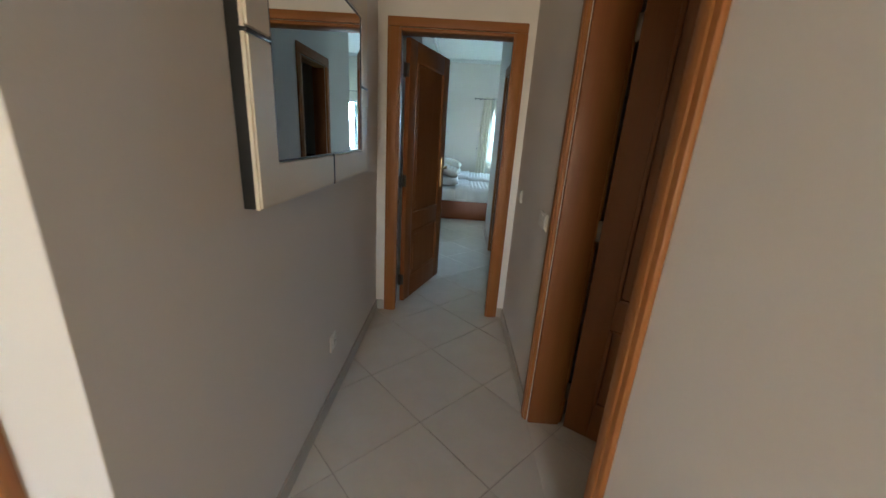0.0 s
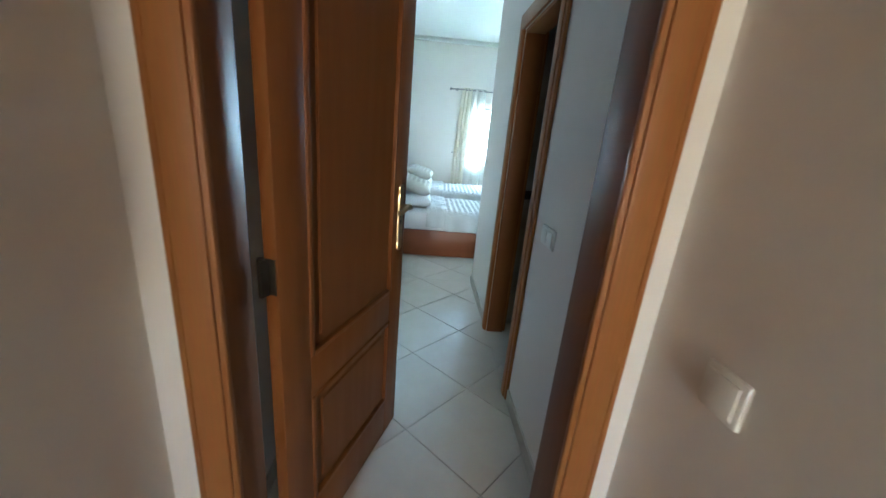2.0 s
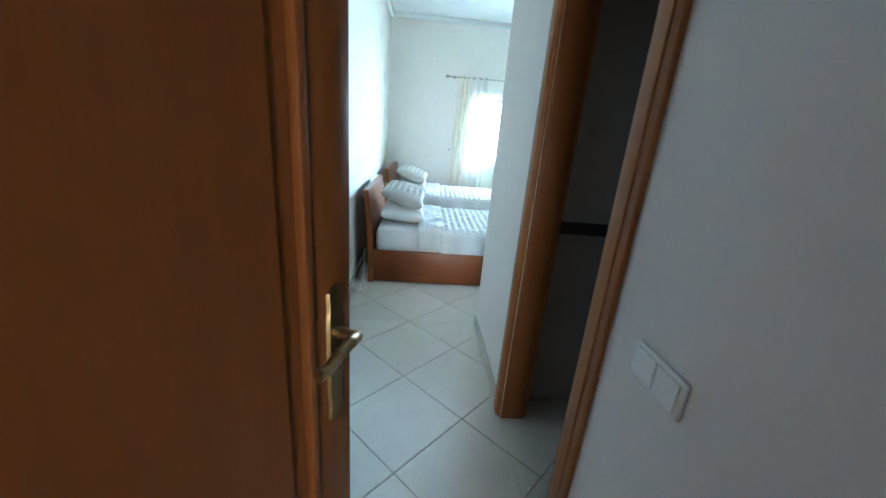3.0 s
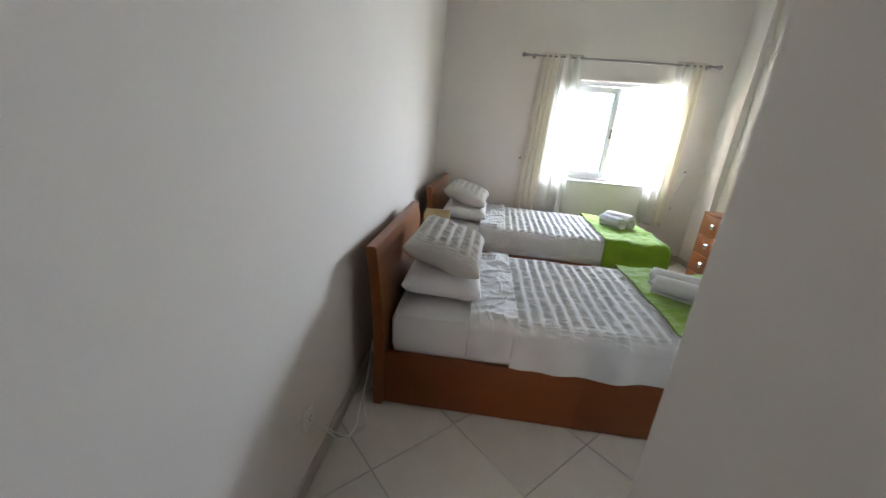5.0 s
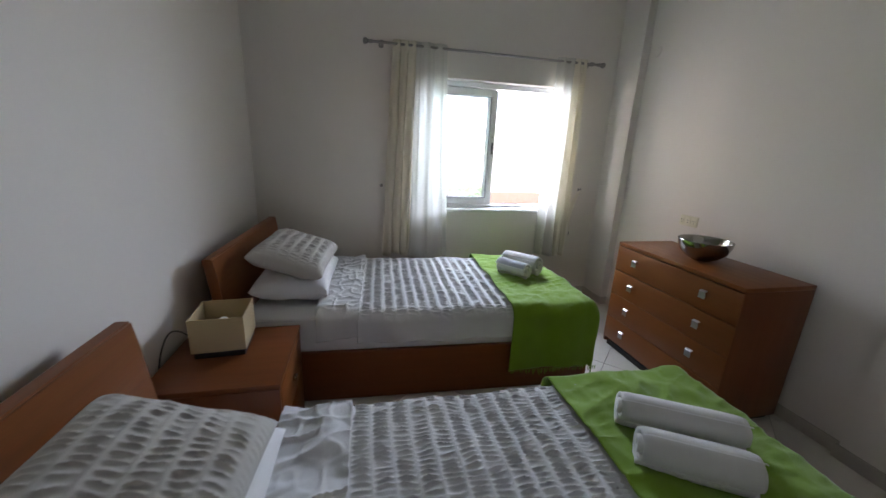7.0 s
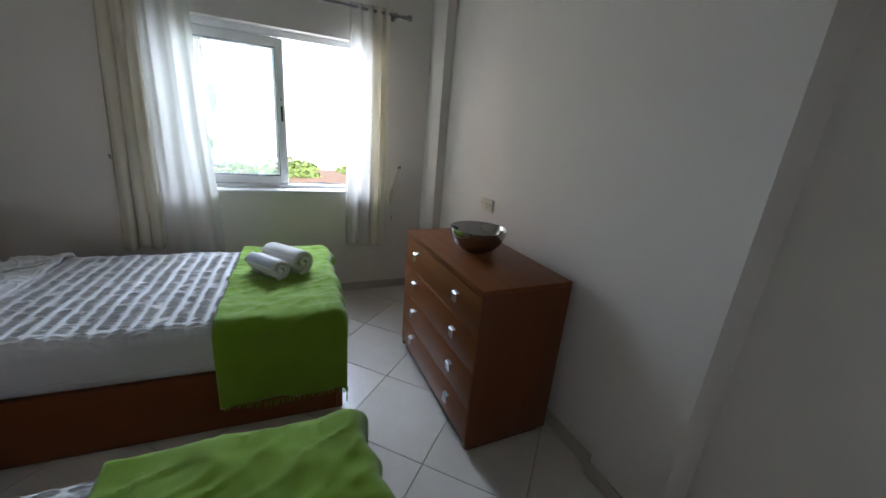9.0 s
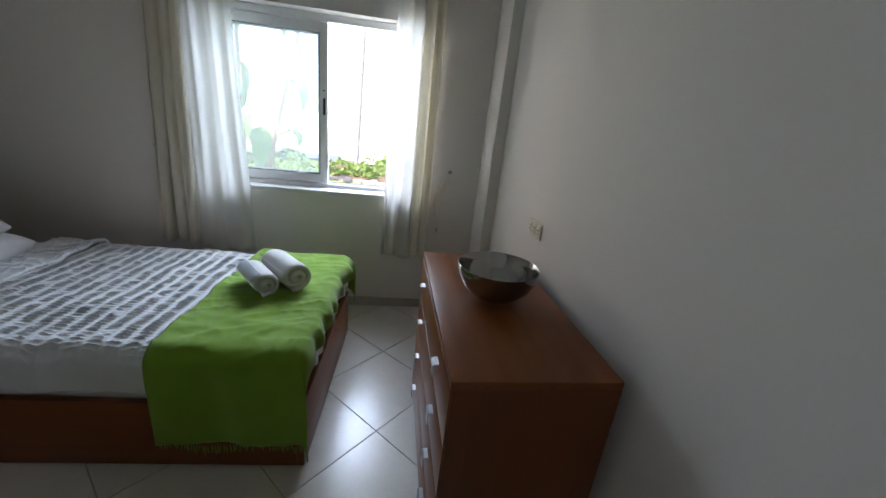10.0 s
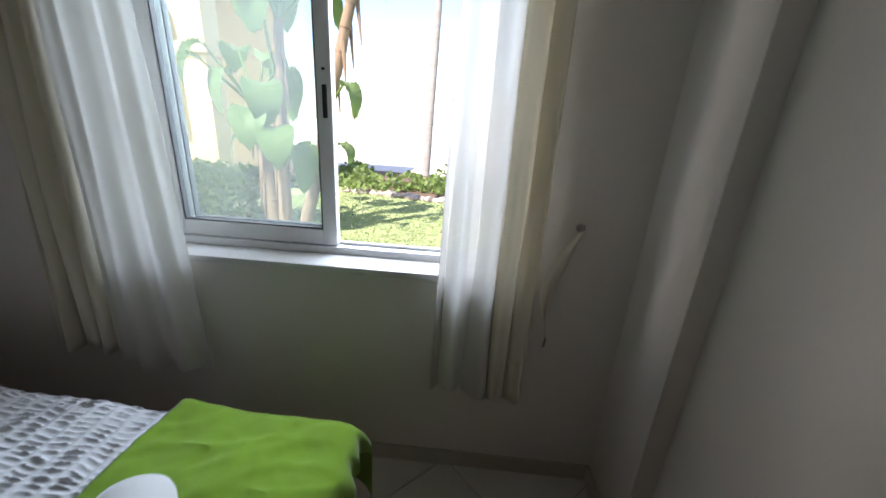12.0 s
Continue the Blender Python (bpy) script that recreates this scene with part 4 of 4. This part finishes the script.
STUCCO = material("yellow_stucco", (0.72, 0.53, 0.27), 0.85, vary=0.06, fine=120, bump=0.3)
ROOFTILE = material("clay_roof", (0.42, 0.20, 0.12), 0.8, vary=0.2, bump=0.3)


def leaf_material(name, base):
    return cloth_material(name, base, 0.45, vary=0.25, fine=70, bump=0.3, through_light=0.35, scale=7)


PADDLE = leaf_material("paddle_leaf", (0.15, 0.25, 0.07))
HEDGE_LEAF = leaf_material("hedge_leaf", (0.11, 0.18, 0.05))
LAWN_LEAF = leaf_material("lawn_blade", (0.36, 0.45, 0.20))
LIGHT_LEAF = leaf_material("pale_green_leaf", (0.20, 0.30, 0.08))

structure("ground", boxes((-1500, 1500, 9.98, 1500, -0.35, -0.03)), GRASS, "sunlit green lawn reaching away from the window", "lawn")
structure("pavement", boxes((-300, 300, 19.4, 900, -0.029, -0.012)), PAVING, "pale sunlit paved terrace beyond the flower bed", "paving")


def tufts(name, spots, size, mat, label, category, seed, lean=0.6, kind="stuff", parent=None):
    """Many small pointed leaves at the given spots."""
    rng = random.Random(seed)
    vs, fs = [], []
    for x, y, z in spots:
        a, e = rng.uniform(0, 2 * math.pi), rng.uniform(-0.3, 1.2)
        s = size * rng.uniform(0.6, 1.4)
        d = Vector((math.cos(a) * math.cos(e), math.sin(a) * math.cos(e), math.sin(e)))
        w = d.cross(Vector((rng.uniform(-1, 1), rng.uniform(-1, 1), rng.uniform(-1, 1)))).normalized() * s * 0.34
        p = Vector((x, y, z))
        n = len(vs)
        vs += [p, p + d * s * 0.45 + w, p + d * s + Vector((0, 0, -s * 0.15)), p + d * s * 0.45 - w]
        fs += [(n, n + 1, n + 2), (n, n + 2, n + 3)]
    me = bpy.data.meshes.new(name)
    me.from_pydata(vs, [], fs)
    me.materials.append(mat)
    ob = new(name, me)
    if parent:
        ob.parent = parent
        return ob
    return tagged(ob, label, category, kind=kind)


rng = random.Random(5)
# lawn blades near the window
tufts("lawn_grass", [(rng.uniform(-1.2, 4.2), 12.0 + 3.9 * rng.random() ** 1.2, -0.03) for _ in range(24000)], 0.035, LAWN_LEAF, "short mown grass blades on the lawn", "grass", 3)


def hedge(x0, x1, y0, y1, h, label):
    ob = thing("hedge", pose((x0 + x1) / 2, (y0 + y1) / 2, -0.03), label, "hedge")
    rg = random.Random(8)
    hx, hy = (x1 - x0) / 2, (y1 - y0) / 2
    for k in range(14):
        x, y = rg.uniform(-hx * 0.85, hx * 0.85), rg.uniform(-hy * 0.6, hy * 0.6)
        part("stem", rod_between(bmesh.new(), (x, y, 0), (x + rg.uniform(-0.1, 0.1), y + rg.uniform(-0.1, 0.1), h * 0.8), 0.012, 6, 0.004), BARK, ob)
    spots = []
    for _ in range(5200):
        a, b, c = rg.uniform(-1, 1), rg.uniform(-1, 1), rg.random() ** 0.55
        lump = 1 + 0.16 * fuzz(a * 3, b * 3, c * 3)
        spots.append((a * hx * lump, b * hy * lump, 0.03 + c * h * (1 - 0.18 * (a * a + b * b) / 2) * lump))
    tufts("leaves", spots, 0.075, HEDGE_LEAF, "", "", 12, parent=ob)
    return ob


hedge(-2.5, -0.62, 12.65, 13.7, 0.74, "clipped green garden hedge beside the giant plants")


def paddle_leaf(base, tip_dir, stalk, length, width, droop, parent, seed):
    """One big leaf on a stalk: a folded, split paddle."""
    b, d = Vector(base), Vector(tip_dir).normalized()
    mid = b + d * stalk
    bm = bmesh.new()
    rod_between(bm, b, mid, 0.022, 8, 0.012)
    st = part("leaf_stalk", bm, LIGHT_LEAF, parent)
    side = d.cross(Vector((0, 0, 1)))
    side = side.normalized() if side.length > 0.05 else Vector((1, 0, 0))
    flat = Vector((d.x, d.y, 0)).normalized() if Vector((d.x, d.y, 0)).length > 0.05 else Vector((0, -1, 0))
    def fn(u, v):
        a = 2 * v - 1
        w = width / 2 * math.sin(math.pi * min(1, 0.06 + u * 0.94)) ** 0.55
        ang = droop * u
        p = mid + (d * math.cos(ang) + (flat * 0.55 - Vector((0, 0, 0.9))) * math.sin(ang)) * length * u
        tear = 0.02 * math.sin(u * 55 + seed) * abs(a)
        return p + side * (a * w) + Vector((0, 0, 1)) * (0.22 * abs(a) * w + tear + 0.03 * fuzz(u * 4, a * 2, seed))
    lf = part("leaf_blade", sheet(fn, 22, 10), PADDLE, st, "broad green paddle leaf")
    return st


def giant_bird(x, y, label, trunks, leaves, seed):
    ob = thing("giant_strelitzia", pose(x, y, -0.03), label, "plant", "giant paddle-leaved plants")
    rg = random.Random(seed)
    for tx, ty, h, lx, ly, r in trunks:
        bm = bmesh.new()
        n = 12
        pts = [Vector((tx + lx * k / n + 0.02 * fuzz(k * 0.6, seed, h), ty + ly * k / n, h * k / n)) for k in range(n + 1)]
        for k, (p, q) in enumerate(zip(pts, pts[1:])):
            rod_between(bm, p, q, r * (1.06 - 0.03 * k), 12, r * (0.94 - 0.03 * k))
        part("trunk", bm, BARK, ob, "ringed brown fibrous trunk")
        for k in range(9):
            a = rg.uniform(0, 6.283)
            q = pts[3 + k]
            part("dry_sheath", rod_between(bmesh.new(), q + Vector((0.8 * r * math.cos(a), 0.8 * r * math.sin(a), 0.1)), q + Vector((1.35 * r * math.cos(a), 1.35 * r * math.sin(a), -0.4)), 0.03, 6, 0.006), BARK, ob)
        for k in range(6):
            a, e = rg.uniform(0, 2 * math.pi), rg.uniform(0.7, 1.4)
            d = (math.cos(a) * math.cos(e), math.sin(a) * math.cos(e), math.sin(e))
            paddle_leaf(pts[-1] - Vector((0, 0, 0.1 * k / 7)), d, rg.uniform(0.5, 1.1), rg.uniform(0.45, 0.7), rg.uniform(0.28, 0.4), rg.uniform(0.7, 1.6), ob, seed * 10 + k)
    for k, (bx, by, bz, dx, dy, dz, stalk, length, width, droop) in enumerate(leaves):
        paddle_leaf((bx, by, bz), (dx, dy, dz), stalk, length, width, droop, ob, seed * 7 + k)
    return ob


giant_bird(-0.30, 13.0, "tall paddle-leaved plant with brown ringed trunks by the hedge",
           ((-0.10, 0.0, 1.55, -0.14, 0.05, 0.10), (0.05, -0.03, 2.5, 0.06, 0.1, 0.085), (0.32, -0.05, 2.9, 0.74, 0.0, 0.085)),
           ((0.05, 0, 1.9, 0.0, -0.25, 1.0, 0.95, 0.42, 0.50, 2.3), (-0.22, 0, 1.5, -0.3, -0.5, 0.8, 0.45, 0.40, 0.36, 1.9), (-0.20, 0, 1.5, 0.45, -0.6, 0.6, 0.42, 0.46, 0.42, 1.8),
            (-0.15, -0.05, 1.35, 0.2, -0.8, 0.5, 0.25, 0.48, 0.40, 1.5), (0.05, 0, 1.2, 0.3, -0.7, 0.3, 0.30, 0.50, 0.40, 1.5), (0.08, 0, 0.8, 0.55, -0.4, 0.7, 0.42, 0.50, 0.36, 1.9),
            (-0.25, 0, 1.1, -0.4, -0.3, 0.5, 0.12, 0.45, 0.22, 1.9), (0.72, -0.05, 1.6, 0.7, -0.3, 0.75, 0.30, 0.36, 0.26, 1.7), (0.60, -0.05, 1.05, 0.9, -0.3, 0.4, 0.30, 0.26, 0.20, 1.6)), 21)


def palm(x, y, h, label):
    ob = thing("palm_tree", pose(x, y, -0.03), label, "tree")
    bm = bmesh.new()
    n = 26
    for k in range(n):
        z = h * k / n
        rod_between(bm, (0.01 * k, 0, z), (0.01 * (k + 1), 0, z + h / n), 0.11 - 0.0015 * k, 12, 0.10 - 0.0015 * k)
    part("trunk", bm, PALM_BARK, ob, "ringed grey palm trunk")
    rg = random.Random(3)
    for k in range(18):
        a, up = 2 * math.pi * k / 18, rg.uniform(-0.1, 0.9)
        bm = bmesh.new()
        prev = None
        for j in range(15):
            u = j / 14
            r, z = 2.0 * u, h + 1.2 * up * u - 1.7 * u * u
            p = Vector((math.cos(a) * r, math.sin(a) * r, z))
            if prev is not None:
                sd = Vector((-math.sin(a), math.cos(a), 0))
                for s in (-1, 1):
                    for q in (0.0, 0.5):
                        b0 = prev.lerp(p, q)
                        t = b0 + sd * s * 0.5 * math.sin(math.pi * min(1, u + 0.08)) + Vector((math.cos(a), math.sin(a), 0)) * 0.15 - Vector((0, 0, 0.2))
                        w = (p - prev) * 0.2
                        bm.faces.new([bm.verts.new(b0), bm.verts.new(b0 + w), bm.verts.new(t)])
            prev = p
        part("frond", bm, PADDLE, ob)
    return ob


palm(0.95, 18.6, 7.5, "palm tree with a slim ringed trunk in the flower bed")


def mound(u, v):
    x, y = -4 + 11 * u, 15.75 + 3.6 * v
    e = math.sin(math.pi * u) ** 0.3 * math.sin(math.pi * v) ** 0.6
    return (x, y + 0.4 * math.sin(u * 7), -0.05 + 0.16 * e + 0.03 * fuzz(x * 2, y * 2))


tagged(part("flower_bed", sheet(mound, 60, 20), SOIL), "raised soil flower bed edged with stones", "flower bed", kind="structure")
for k in range(46):
    x = -2.2 + 0.15 * k + rng.uniform(-0.04, 0.04)
    bm = bmesh.new()
    bmesh.ops.create_icosphere(bm, subdivisions=2, radius=1)
    s = rng.uniform(0.06, 0.14)
    for v in bm.verts:
        v.co = Vector((v.co.x * s * 1.25, v.co.y * s, v.co.z * s * 0.75)) * (1 + 0.35 * fuzz(v.co.x * 2 + k, v.co.y * 2, v.co.z * 2))
    o = part("edging_stone", bm, ROCK)
    o.matrix_basis = pose(x, 15.72 + 0.4 * math.sin((x + 4) / 11 * 7) + rng.uniform(-0.05, 0.05), 0.0, 0, 0, rng.uniform(0, 180))
    tagged(o, "rough pale stone edging the flower bed", "stone", "edging stones")
spots = []
for k in range(26):
    cx, cy, r = rng.uniform(-2.2, 4.2), rng.uniform(16.1, 18.6), rng.uniform(0.2, 0.5)
    for _ in range(170):
        a, q = rng.uniform(0, 6.283), rng.random() ** 0.5
        spots.append((cx + r * q * math.cos(a), cy + r * q * math.sin(a), 0.05 + rng.random() * r * 0.9 * (1.1 - q)))
tufts("bed_plants", spots, 0.13, LIGHT_LEAF, "low pale green plants growing in the flower bed", "plants", 31)


def house():
    ob = thing("yellow_house", pose(-2.55, 15.0, -0.03), "yellow rendered house with an arched porch column", "house")
    bm = boxes((-0.22, 0.22, -0.22, 0.22, 0, 2.35), bevel=0.01)
    part("column", bm, STUCCO, ob)
    part("capital", boxes((-0.30, 0.30, -0.30, 0.30, 2.35, 2.43), (-0.26, 0.26, -0.26, 0.26, 2.43, 2.50), bevel=0.012), STUCCO, ob, "moulded capital")
    part("column_base", boxes((-0.28, 0.28, -0.28, 0.28, 0, 0.16), bevel=0.012), STUCCO, ob)
    bm = bmesh.new()
    n, r = 24, 1.35
    ring = [(0.22, 2.50), (0.22, 4.6), (-3.14, 4.6), (-3.14, 2.50), (-2.92, 2.50)] + [(-1.57 - r * math.cos(math.pi * k / n), 2.50 + r * math.sin(math.pi * k / n)) for k in range(n + 1)] + [(-0.2, 2.50)]
    f = bm.faces.new([bm.verts.new((x, -0.2, z)) for x, z in ring])
    g = bmesh.ops.extrude_face_region(bm, geom=[f])
    for v in g["geom"]:
        if isinstance(v, bmesh.types.BMVert):
            v.co.y = 0.2
    bmesh.ops.recalc_face_normals(bm, faces=bm.faces)
    part("arch_wall", bm, STUCCO, ob)
    part("column", boxes((-3.36, -2.92, -0.22, 0.22, 0, 2.50), bevel=0.01), STUCCO, ob)
    part("back_wall", boxes((-7.0, 0.2, 2.4, 2.6, 0, 4.6)), STUCCO, ob)
    part("roof", boxes((-7.2, 0.45, -0.5, 2.8, 4.6, 4.75), bevel=0.02), ROOFTILE, ob)
    return ob


house()

# ---- floor tiles ----
def clip_poly(poly, axis, value, keep_less):
    out = []
    for a, b in zip(poly, poly[1:] + poly[:1]):
        ia, ib = (a[axis] <= value) == keep_less, (b[axis] <= value) == keep_less
        if ia:
            out.append(a)
        if ia != ib:
            t = (value - a[axis]) / (b[axis] - a[axis])
            out.append((a[0] + t * (b[0] - a[0]), a[1] + t * (b[1] - a[1])))
    return out


def lay_tiles(half, ox, oy):
    """Square tiles laid on the diagonal, cut at the walls of each room."""
    parent = bpy.data.objects["floor"]
    rooms = [(-0.462, 0.565, -2.45, 3.08), (-0.462, 0.612, 3.08, 5.77), (-0.462, 2.95, 5.77, 9.65), (0.612, 2.95, 3.17, 4.95), (-2.4, -0.462, -2.45, 0.828), (0.565, 2.95, 0.6, 3.03)]
    shared = {}
    g, sn = 0.0028, 0.0187
    c = math.sqrt(1 - sn * sn)
    for x0, x1, y0, y1 in rooms:
        for i in range(int((x0 - ox) / half) - 2, int((x1 - ox) / half) + 3):
            for j in range(int((y0 - oy) / half) - 2, int((y1 - oy) / half) + 3):
                if (i + j) % 2 == 0:
                    continue
                cx, cy, h = ox + half * (i * c + j * sn), oy + half * (j * c - i * sn), half - g
                poly = [(cx + h * c, cy - h * sn), (cx + h * sn, cy + h * c), (cx - h * c, cy + h * sn), (cx - h * sn, cy - h * c)]
                whole = x0 <= cx - h and cx + h <= x1 and y0 <= cy - h and cy + h <= y1
                if not whole:
                    for ax, v, less in ((0, x0, False), (0, x1, True), (1, y0, False), (1, y1, True)):
                        poly = clip_poly(poly, ax, v, less) if len(poly) > 2 else []
                    if len(poly) < 3:
                        continue
                if whole and "tile" in shared:
                    me = shared["tile"]
                else:
                    bm = bmesh.new()
                    n = len(poly)
                    mx, my = sum(p[0] for p in poly) / n, sum(p[1] for p in poly) / n
                    def ring(k, z):
                        return [bm.verts.new((mx + (p[0] - mx) * k - cx, my + (p[1] - my) * k - cy, z)) for p in poly]
                    low, mid, up = ring(1.0, -0.006), ring(1.0, -0.0012), ring(0.993, 0.0)
                    for p, q in ((low, mid), (mid, up)):
                        for k in range(n):
                            bm.faces.new((p[k], p[(k + 1) % n], q[(k + 1) % n], q[k]))
                    bm.faces.new(up)
                    bmesh.ops.recalc_face_normals(bm, faces=bm.faces)
                    me = mesh_of("tile", bm, TILE, False)
                    if whole:
                        shared["tile"] = me
                ob = new("tile", me)
                ob.location = (cx, cy, 0)
                ob.parent = parent


lay_tiles(0.328, 0.02, 1.836)
